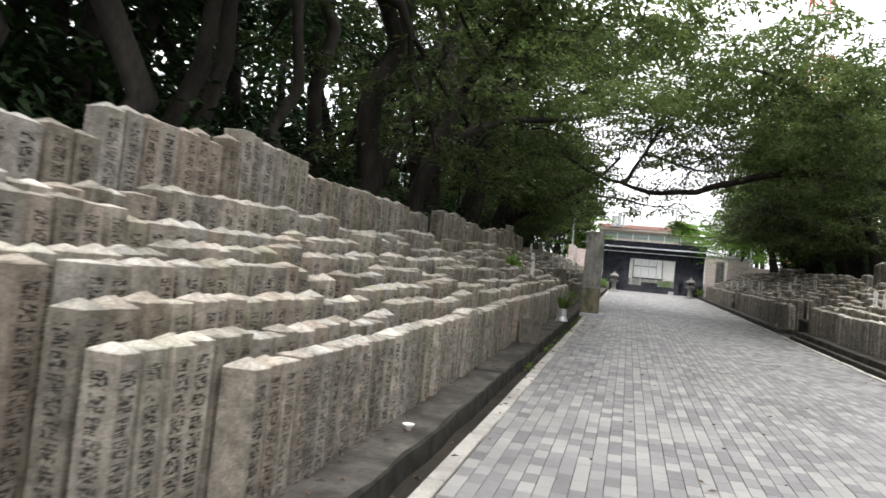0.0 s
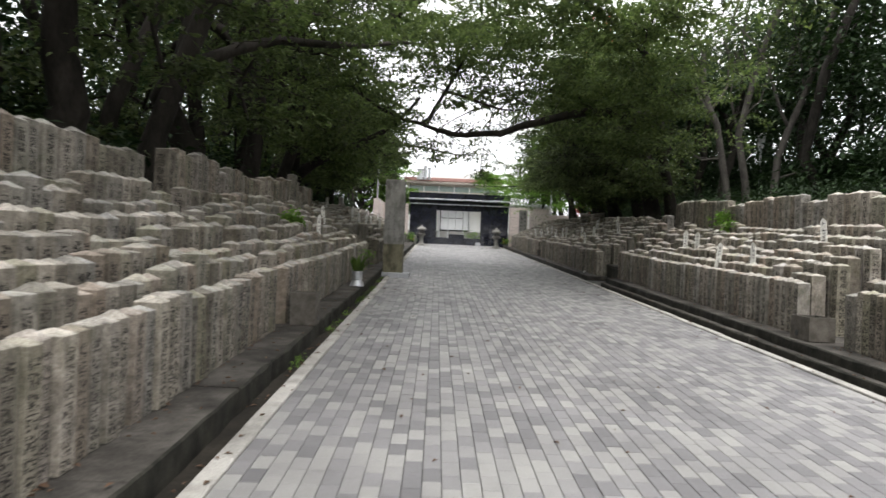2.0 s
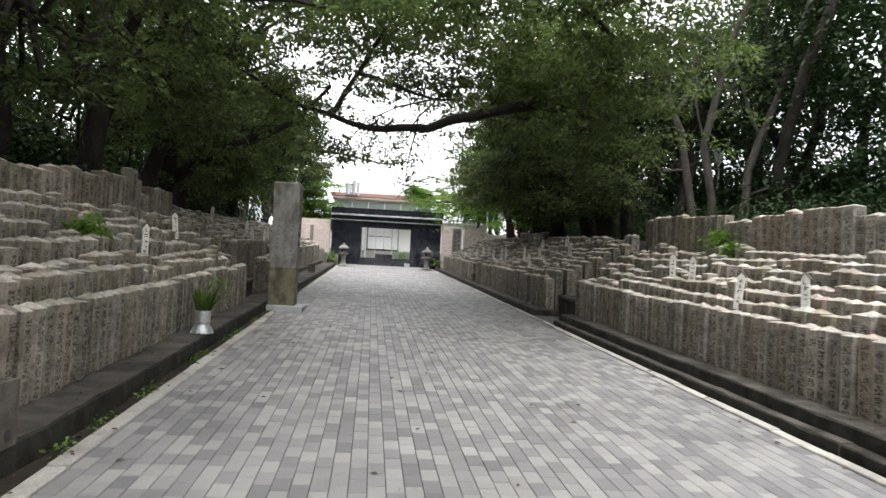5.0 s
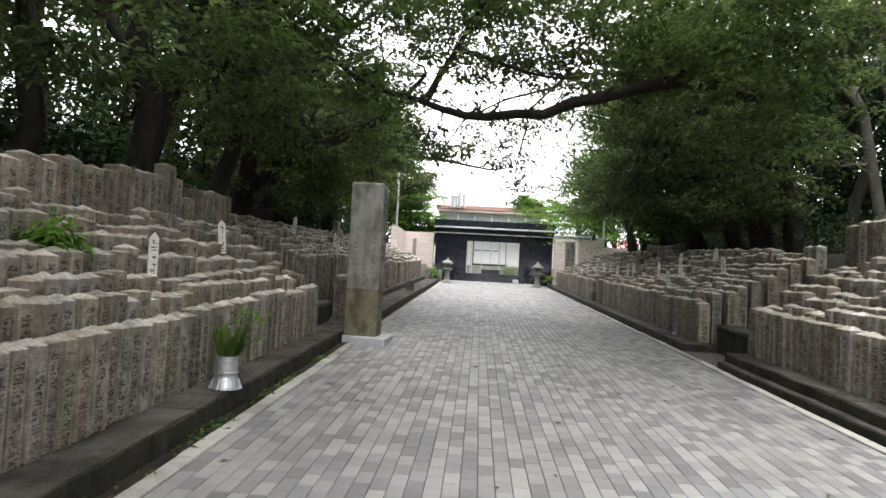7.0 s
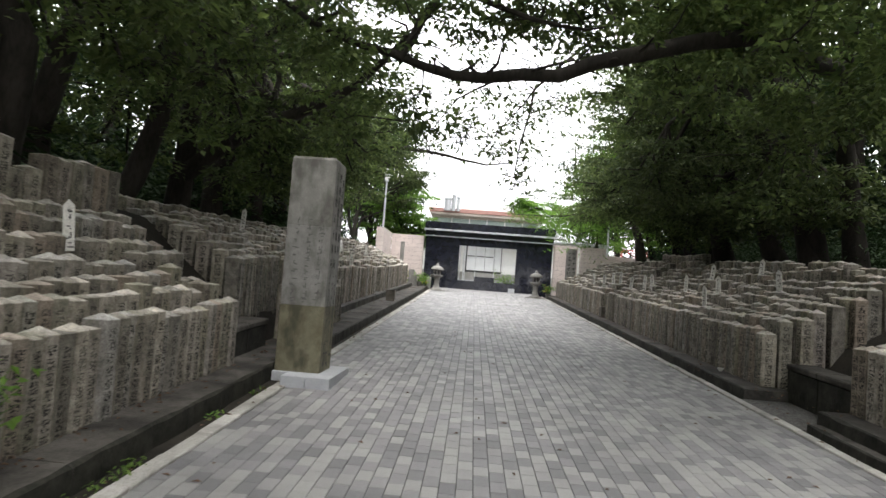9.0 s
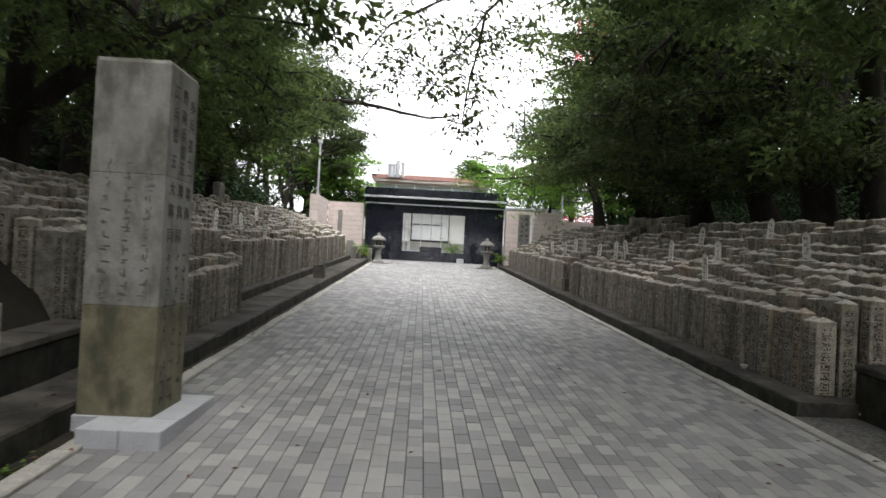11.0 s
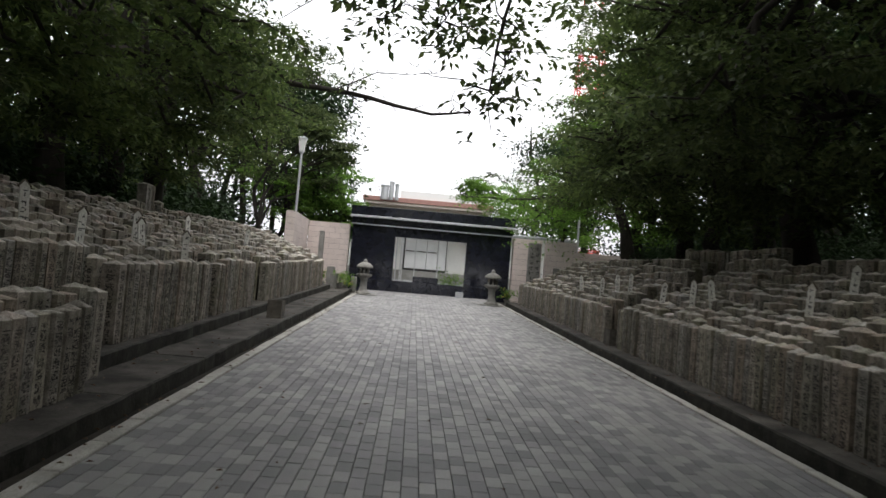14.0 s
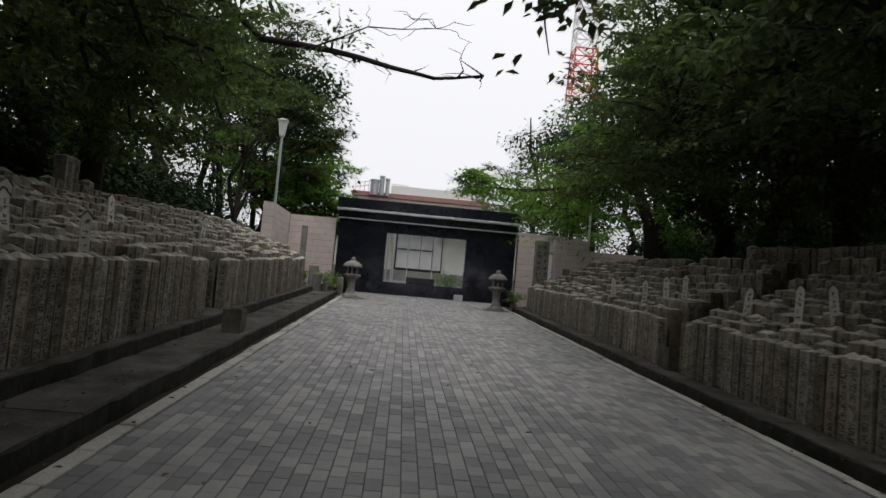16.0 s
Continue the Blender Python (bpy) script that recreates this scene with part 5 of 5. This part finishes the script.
def shrub(x, y, z, r, seed, label, leaf=M_LEAF_BRIGHT, each=26, pts=26, size=0.09):
    rg = random.Random(seed)
    t = thing("shrub", pose(x, y, z), label, "shrub")
    ends = spray_points([(0, 0, r * 0.9, r, r, r * 0.9)], pts, rg, 0.2)
    st = new("stems", join_tubes("stems", [tube(limb_path((0, 0, -0.03), e, rg, 0.1, 0.3, 3), [0.012, 0.009, 0.006, 0.003], 4) for e in ends[::3]], M_BARK))
    st.parent = t
    fo = new("foliage", leaves_mesh("foliage", ends, each, r * 0.3, size, leaf, seed, 0.5))
    fo.parent = t
    return t


shrub(2.5, 48.6, gz(48) + 0.03, 0.6, 500, "bright green clipped shrub beyond the gate opening", pts=40)
shrub(0.9, 47.8, gz(48) + 0.03, 0.2, 501, "small green pot plant beyond the gate")

house = thing("concrete_building", pose(0, 70.0, 0.5), "flat-roofed pale building with a red-brown eave and rooftop pipes", "building")
part("wall", boxed(-3, 6, 0.4, 12, 0, 7.6), M_CREAM, house)
part("window_band", boxed(-2.9, 5.8, 0.34, 0.42, 6.9, 7.4), M_GREENTRIM, house, "grey-green glazed band")
for k in range(6):
    part("mullion", boxed(-2.9 + 1.5 * k, -2.8 + 1.5 * k, 0.28, 0.36, 6.5, 7.5), M_WHITE, house)
part("eave", boxed(-3.2, 6.3, -0.4, 12.4, 7.6, 7.80, bevel=0.03), M_CREAM, house)
part("roof_edge", boxed(-3.3, 6.4, -0.5, 12.5, 7.80, 8.15, bevel=0.02), M_ROOF, house, "faded red-brown roof edge")
part("parapet", boxed(-0.6, 6.0, -0.3, -0.1, 8.15, 8.75, bevel=0.02), M_WHITE, house)
for x, r, h in ((-1.75, 0.30, 8.95), (-1.25, 0.18, 9.25), (-0.85, 0.15, 9.1)):
    part("vent_pipe", lathe(bmesh.new(), [(r, 7.9), (r, h - 0.15), (r * 1.15, h - 0.12), (r * 1.15, h)], 16, x, -0.75), M_ZINC, house)
bm = bmesh.new()
for k in range(5):
    bar(bm, (-3.1 + 0.3 * k, 0.3, 8.15), (-3.1 + 0.3 * k, 0.3, 8.75 + 0.08 * k), 0.025)
bar(bm, (-3.1, 0.3, 8.75), (-1.9, 0.3, 9.07), 0.025)
bar(bm, (-3.1, 0.3, 8.5), (-1.9, 0.3, 8.75), 0.025)
bar(bm, (-0.6, 0.8, 9.0), (0.6, 0.8, 8.95), 0.03)
tagged(part("roof_railing", bm, M_ZINC, house), kind="stuff")
part("roof_unit", boxed(3.6, 4.6, 1.5, 2.3, 8.15, 9.15, bevel=0.03), M_WHITE, house)

# the red and white lattice mast far behind
mast = thing("lattice_mast", pose(50.7, 228, 2.0), "tall red and white steel lattice mast far off", "mast")
LEVELS = 22
for k in range(LEVELS):
    z0, z1 = 5.2 * k, 5.2 * (k + 1)
    w0, w1 = 9.0 - 0.23 * z0 / 5.2, 9.0 - 0.23 * z1 / 5.2
    bm = bmesh.new()
    c0 = [(-w0, -w0, z0), (w0, -w0, z0), (w0, w0, z0), (-w0, w0, z0)]
    c1 = [(-w1, -w1, z1), (w1, -w1, z1), (w1, w1, z1), (-w1, w1, z1)]
    for i in range(4):
        j = (i + 1) % 4
        bar(bm, c0[i], c1[i], 0.42, 4)
        bar(bm, c0[i], c1[j], 0.24, 4)
        bar(bm, c0[j], c1[i], 0.24, 4)
        bar(bm, c1[i], c1[j], 0.28, 4)
    for v_ in bm.verts:
        v_.co.x *= 0.62
        v_.co.y *= 0.62
    part("mast_section", bm, M_RED if (k // 3) % 2 == 0 else M_WHITE, mast)
    mast.children[-1]["kind"] = "stuff"


# ---- wooden name tablets among the stones ----
def bank_top(x, y):
    prof = (PROFILE_L if y < 20.5 else PROFILE_LFAR) if x < 1 else (PROFILE_R if y < 20.5 else PROFILE_RFAR)
    return gz(y) + top_at(prof, x)


def tablet(x, y, seed, height=0.32, width=0.085):
    rg = random.Random(seed)
    side = -1 if x < 1 else 1
    z = bank_top(x, y) - 0.12
    t = thing("wooden_tablet", pose(x, y, z, rg.uniform(-4, 4), rg.uniform(-6, 6), (90 if side < 0 else -90) * 0.55 + rg.uniform(-20, 20)), "small white pointed wooden tablet with brushed writing, stuck between stones", "memorial tablet", "wooden tablets among the stones")
    w, top = width / 2, height + 0.12
    bm = bmesh.new()
    front = [bm.verts.new((a, -0.008, b)) for a, b in ((-w, 0.08), (w, 0.08), (w, top), (0, top + width * 0.6), (-w, top))]
    f = bm.faces.new(front)
    ret = bmesh.ops.extrude_face_region(bm, geom=[f])
    for v_ in ret["geom"]:
        if isinstance(v_, bmesh.types.BMVert):
            v_.co.y += 0.016
    part("board", bm, M_PAPER, t)
    bm = bmesh.new()
    for s in (-1, 1):
        a = Vector((0, 0, top + width * 0.62))
        b = Vector((s * (w + 0.014), 0, top - 0.01))
        for y0 in (-0.016,):
            q = [bm.verts.new(p) for p in ((a.x, y0, a.z + 0.012), (b.x, y0, b.z + 0.012), (b.x, y0, b.z), (a.x, y0, a.z))]
            g_ = bm.faces.new(q)
            r_ = bmesh.ops.extrude_face_region(bm, geom=[g_])
            for v_ in r_["geom"]:
                if isinstance(v_, bmesh.types.BMVert):
                    v_.co.y += 0.032
    part("roof_strip", bm, M_TIMBER, t, "dark weathered wooden strip")
    part("stake", boxed(-0.014, 0.014, 0.0, 0.012, -0.1, 0.08), M_TIMBER, t)
    bm = bmesh.new()
    cut_marks(bm, lambda u, v: (u, -0.0095, v), 0, top - 0.02, 0.12, (0.0,), 0.05, rg)
    tagged(part("writing", bm, M_INK, t, "black brushed writing"), kind="stuff")


TABLETS = ((4.82, 35.28), (4.82, 33.63), (5.02, 33.17), (5.12, 32.7), (4.86, 30.27), (5.0, 29.4), (5.08, 28.86), (5.18, 26.73), (5.72, 26.82), (4.78, 24.3), (5.2, 24.87), (5.92, 24.9), (5.56, 23.24),
           (-2.34, 26.1), (-2.5, 27.8), (-2.28, 27.5), (-2.7, 30.3), (-2.05, 28.27), (-2.58, 33.47), (-2.38, 24.56),
           (5.04, 16.3), (5.0, 15.61), (4.7, 13.91), (4.78, 12.81), (5.48, 12.19), (-2.08, 15.31), (-2.38, 17.69), (-3.5, 24.8), (-2.78, 25.95))
for k, (x, y) in enumerate(TABLETS):
    tablet(x, y, 600 + k)
tablet(5.09, 9.84, 690, 0.42, 0.15)


# ---- small things on the ledges ----
def basin(x, y, base, w, d, h, label):
    t = thing("stone_basin", pose(x, y, gz(y) + base), label, "stone basin")
    bm = bmesh.new()
    th = 0.035
    box(bm, -w, w, -d, d, 0.0, 0.06)
    for a in ((-w, w, -d, -d + th), (-w, w, d - th, d), (-w, -w + th, -d + th, d - th), (w - th, w, -d + th, d - th)):
        box(bm, *a, 0.06, h)
    part("trough", bm, M_BASIN, t)
    part("water", boxed(-w + th + 0.002, w - th - 0.002, -d + th + 0.002, d - th - 0.002, h - 0.07, h - 0.06), M_BLACK, t, "still dark water")
    # black disc painted in place of a drain hole's shade
    bm = bmesh.new()
    lathe(bm, [(0.035, 0.0), (0.035, 0.012)], 12)
    for v_ in bm.verts:
        v_.co = Vector((w + v_.co.z - 0.006 if x < 1 else -w - v_.co.z + 0.006, v_.co.x + d * 0.3, v_.co.y + 0.07))
    part("drain_hole", bm, M_INK, t, "black disc standing for the shade in a round drain hole")


basin(-1.37, 10.55, 0.165, 0.14, 0.15, 0.36, "worn grey stone basin standing on the dark ledge")
basin(4.47, 10.6, 0.205, 0.15, 0.2, 0.27, "worn grey stone basin standing on the dark ledge")
basin(-1.42, 31.3, 0.15, 0.12, 0.15, 0.3, "worn grey stone basin standing on the dark ledge")
basin(4.5, 31.45, 0.13, 0.14, 0.18, 0.28, "worn grey stone basin standing on the dark ledge")

vase = thing("flower_vase", pose(-1.32, 15.18, gz(15.18) + 0.165), "galvanised metal flower vase with green leaves on the ledge", "vase")
part("can", lathe(bmesh.new(), [(0.088, 0.0), (0.088, 0.11), (0.09, 0.125), (0.098, 0.13), (0.098, 0.142), (0.09, 0.146), (0.092, 0.26), (0.099, 0.264), (0.099, 0.272), (0.086, 0.268)], 24), M_ZINC, vase, "galvanised metal can with a rolled rim")
part("foot_ring", lathe(bmesh.new(), [(0.128, 0.0), (0.128, 0.01), (0.118, 0.014), (0.092, 0.10), (0.089, 0.10), (0.112, 0.008)], 24), M_ZINC, vase, "flared metal foot")
for k in range(6):
    a = k * math.pi / 3 + 0.3
    fin = part("foot_fin", boxed(0.088, 0.138, -0.004, 0.004, 0.0, 0.085, bevel=0.002), M_ZINC, vase)
    fin.rotation_euler.z = a
    for v_ in fin.data.vertices:
        if v_.co.z > 0.05 and v_.co.x > 0.1:
            v_.co.x -= 0.035
rg_v = random.Random(41)


def blade(bm, a, lean, h, w, curl):
    """One broad pointed leaf rising from the can, folded along its rib."""
    out, u = Vector((math.cos(a), math.sin(a), 0)), Vector((-math.sin(a), math.cos(a), 0))
    prev = None
    for i in range(7):
        t = i / 6
        q = out * (0.035 + lean * t ** 1.5) + Vector((0, 0, 0.2 + h * (t - curl * t ** 3)))
        ww = w * math.sin(math.pi * min(0.18 + 0.82 * t, 0.99)) ** 0.7
        cur = (bm.verts.new(q - u * ww + out * ww * 0.35), bm.verts.new(q), bm.verts.new(q + u * ww + out * ww * 0.35))
        if prev:
            bm.faces.new((prev[0], prev[1], cur[1], cur[0]))
            bm.faces.new((prev[1], prev[2], cur[2], cur[1]))
        prev = cur


bm = bmesh.new()
for k in range(17):
    blade(bm, rg_v.uniform(0, 6.28), rg_v.uniform(0.03, 0.16), rg_v.uniform(0.24, 0.4), rg_v.uniform(0.028, 0.05), rg_v.uniform(0.0, 0.2))
for k in range(9):
    blade(bm, rg_v.gauss(0.5, 0.5), rg_v.uniform(0.12, 0.3), rg_v.uniform(0.2, 0.42), rg_v.uniform(0.012, 0.024), rg_v.uniform(0.0, 0.3))
part("leaves", bm, M_LEAF_VASE, vase, "broad upright green leaves")
sprig_ends = [(rg_v.uniform(0.08, 0.24), rg_v.uniform(-0.02, 0.16), rg_v.uniform(0.42, 0.7)) for _ in range(9)]
sprig_stems = new("sprig_stems", join_tubes("sprig_stems", [tube(limb_path((0.02, 0.01, 0.2), e, rg_v, 0.05, 0.2, 3), [0.004, 0.0035, 0.003, 0.002], 4) for e in sprig_ends], M_LEAF_VASE))
sprig_stems.parent = vase
sprig = new("sprigs", leaves_mesh("sprigs", sprig_ends, 6, 0.035, 0.065, M_LEAF_BRIGHT, 43, 0.6))
sprig.parent = vase
tagged(sprig, "yellow-green leafy sprigs", kind="stuff")

bowl = thing("offering_bowl", pose(-1.40, 4.66, gz(4.66) + 0.165), "small white ceramic bowl standing on the dark ledge", "bowl")
part("cup", lathe(bmesh.new(), [(0.02, 0.0), (0.022, 0.006), (0.04, 0.03), (0.045, 0.045), (0.042, 0.045), (0.036, 0.03), (0.012, 0.012)], 20), M_CERAMIC, bowl)
cup = thing("offering_bowl", pose(4.34, 22.2, gz(22.2) + 0.13), "small white ceramic bowl standing on the dark ledge", "bowl")
part("cup", lathe(bmesh.new(), [(0.02, 0.0), (0.022, 0.006), (0.04, 0.03), (0.045, 0.045), (0.042, 0.045), (0.036, 0.03), (0.012, 0.012)], 20), M_CERAMIC, cup)

# stones and pots before the left wall, flowers by the lanterns
for x, y, h, w_ in ((-1.75, 42.3, 0.55, 0.12), (-1.95, 43.0, 0.75, 0.13), (-1.2, 43.6, 0.45, 0.1)):
    ob = tagged(part("small_stone_post", boxed(-w_, w_, -w_, w_, -0.1, h, bevel=0.02), M_LANTERN), "short weathered stone post near the lantern", "post")
    ob.location = (x, y, gz(y) + 0.1)


def pot(x, y, z, seed, label, bloom=True):
    t = thing("flower_pot", pose(x, y, z), label, "flower pot")
    part("pot", lathe(bmesh.new(), [(0.07, 0), (0.10, 0.17), (0.112, 0.175), (0.112, 0.2), (0.09, 0.2)], 16), M_LANTERN, t)
    rg = random.Random(seed)
    ends = [(rg.gauss(0, 0.12), rg.gauss(0, 0.12), rg.uniform(0.25, 0.6)) for _ in range(16)]
    st = new("stems", join_tubes("stems", [tube(limb_path((0, 0, 0.15), e, rg, 0.1, 0.3, 3), [0.008, 0.006, 0.005, 0.003], 4) for e in ends], M_LEAF))
    st.parent = t
    fo = new("leaves", leaves_mesh("leaves", ends, 12, 0.06, 0.09, M_LEAF_BRIGHT, seed, 0.5))
    fo.parent = t
    if bloom:
        bl = new("flowers", leaves_mesh("flowers", ends[:7], 9, 0.03, 0.05, M_YELLOW, seed + 1, 0.5))
        bl.parent = t
        tagged(bl, kind="stuff")


pot(-1.45, 43.3, gz(43.3) + 0.02, 701, "pot of yellow flowers beside the stone lantern")
pot(-1.55, 42.4, gz(42.4) + 0.15, 702, "pot of green plants on the dark ledge", False)
pot(-2.3, 43.4, gz(43.4) + 0.1, 703, "pot of yellow flowers by the short stone posts")
pot(4.15, 42.9, gz(42.9) + 0.02, 704, "pot of green plants beside the stone lantern")
stand = tagged(part("white_block", boxed(2.55, 2.85, 45.8, 46.05, 0.0, 0.2, bevel=0.01, sloped=True), M_SLAB), "small pale stone block before the gate", "stone block")

# weeds between stones, in the gutter and on the bank
for k, (x, y, r_) in enumerate(((6.0, 16.6, 0.26), (-2.42, 14.4, 0.17), (5.85, 16.0, 0.16))):
    shrub(x, y, bank_top(x, y) - 0.1, r_, 520 + k, "self-sown green weed growing between the stones", M_LEAF_BRIGHT, 24, 22, 0.09)
rg_w = random.Random(9)
ends = []
for _ in range(24):
    yc, n_w = rg_w.choice((rg_w.uniform(11.0, 18.0), rg_w.uniform(9.0, 20), rg_w.uniform(12, 16.5))), rg_w.randint(2, 9)
    for _ in range(n_w):
        y = yc + rg_w.gauss(0, 0.12)
        ends.append((-1.165 + rg_w.uniform(-0.05, 0.06), y, gz(y) + rg_w.uniform(0.0, 0.03)))
weeds = new("gutter_weeds", leaves_mesh("gutter_weeds", ends, 9, 0.03, 0.042, M_LEAF_VASE, 530, 0.6))
tagged(weeds, "low green weeds and moss along the foot of the ledge", "weeds", kind="stuff")
g_l = np.random.default_rng(540)
n_l = 420
lx, ly = g_l.uniform(-1.0, 3.95, n_l), g_l.uniform(1, 45, n_l)
edge = g_l.random(n_l) < 0.55
lx[edge] = np.where(g_l.random(edge.sum()) < 0.6, g_l.normal(-1.08, 0.06, edge.sum()), g_l.normal(3.92, 0.08, edge.sum()))
litter = [(float(a), float(b), gz(float(b)) + 0.006) for a, b in zip(lx, ly)]
M_DRY = plain("dry_brown_leaf", (0.10, 0.055, 0.03), 0.8, 0, 0.3)
lv, lf = [], []
for k, (a, b, c) in enumerate(litter):
    th, s_ = g_l.uniform(0, 6.28), g_l.uniform(0.015, 0.04)
    dx, dy = math.cos(th) * s_, math.sin(th) * s_
    c += 0.016 if (a < -0.985 or a > 3.95) else 0.0
    lv += [(a - dx, b - dy, c), (a - dy * 0.4, b + dx * 0.4, c + 0.012), (a + dx, b + dy, c + 0.004), (a + dy * 0.4, b - dx * 0.4, c + 0.012)]
    lf += [(4 * k, 4 * k + 1, 4 * k + 2), (4 * k, 4 * k + 2, 4 * k + 3)]
for k in range(900):
    on_left = g_l.random() < 0.6
    b = g_l.uniform(2, 43)
    if on_left:
        far = b > 20.9
        foot, front, top = (-1.84, -1.22, 0.15) if far else (-1.56, -1.25, 0.165)
    else:
        foot, front, top = (4.44, 4.16, 0.13) if b > 19.3 else (4.5, 4.26, 0.205)
    a = foot + (front - foot) * g_l.random() ** 2.2
    c = gz(b) + top + 0.008
    if g_l.random() < 0.22:
        a, c = (g_l.uniform(-1.22, -1.12), gz(b) + 0.004) if on_left else (g_l.uniform(4.06, 4.09), gz(b) + 0.1)
    th, s_ = g_l.uniform(0, 6.28), g_l.uniform(0.01, 0.032)
    dx, dy = math.cos(th) * s_, math.sin(th) * s_
    n0 = len(lv)
    lv += [(a - dx, b - dy, c), (a - dy * 0.4, b + dx * 0.4, c + 0.012), (a + dx, b + dy, c + 0.006), (a + dy * 0.4, b - dx * 0.4, c + 0.012)]
    lf += [(n0, n0 + 1, n0 + 2), (n0, n0 + 2, n0 + 3)]
dry = new("fallen_leaves", fast_mesh("fallen_leaves", lv, lf, M_DRY))
tagged(dry, "scattered dry brown leaves lying on paving and ledges", "fallen leaves", kind="stuff")


# ---- pavers, each a piece of its own along the near stretch ----
PW, PL = 0.105, 0.2


def paver_verts(w, l, z):
    hw, hl = w / 2 - 0.0019, l / 2 - 0.0019
    c = 0.0035
    return [(-hw, -hl, -0.02), (hw, -hl, -0.02), (hw, hl, -0.02), (-hw, hl, -0.02), (-hw, -hl, z - c), (hw, -hl, z - c), (hw, hl, z - c), (-hw, hl, z - c),
            (-hw + c, -hl + c, z), (hw - c, -hl + c, z), (hw - c, hl - c, z), (-hw + c, hl - c, z)]


PAVER_F = np.array([(0, 1, 5, 4), (1, 2, 6, 5), (2, 3, 7, 6), (3, 0, 4, 7), (4, 5, 9, 8), (5, 6, 10, 9), (6, 7, 11, 10), (7, 4, 8, 11), (8, 9, 10, 11)])
paver_mesh = fast_mesh("paver", paver_verts(PW, PL, 0.0), PAVER_F, M_PAVER)
base_v = np.asarray(paver_verts(PW, PL, 0.0))
rng_v = random.Random(77)
rest_v, rest_f, count = [], [], 0
tilt = math.atan(SLOPE)
for i in range(47):
    off = rng_v.choice((0.0, 0.1)) if rng_v.random() < 0.12 else (0.1 if i % 2 else 0.0)
    x = KERB_L + PW * (i + 0.5)
    for j in range(int((GATE_Y + 2.0) / PL)):
        y = -2.0 + off + PL * (j + 0.5)
        if y > GATE_Y + 0.1:
            break
        z = gz(y) + rng_v.uniform(-0.0015, 0.0015)
        if 15 <= i < 25 and 5.0 <= y < 11.0:
            ob = new("paver", paver_mesh)
            ob.parent = road
            ob.matrix_basis = pose(x, y, z, math.degrees(tilt))
            count += 1
        else:
            v = base_v + (x, y, z)
            v[:, 2] += SLOPE * base_v[:, 1]
            rest_f.append(PAVER_F + 12 * len(rest_v))
            rest_v.append(v)
paving_rest = new("paver_field", fast_mesh("paver_field", np.concatenate(rest_v), np.concatenate(rest_f), M_PAVER))
paving_rest.parent = road
tagged(paving_rest, "close-laid grey concrete paving blocks", kind="stuff")
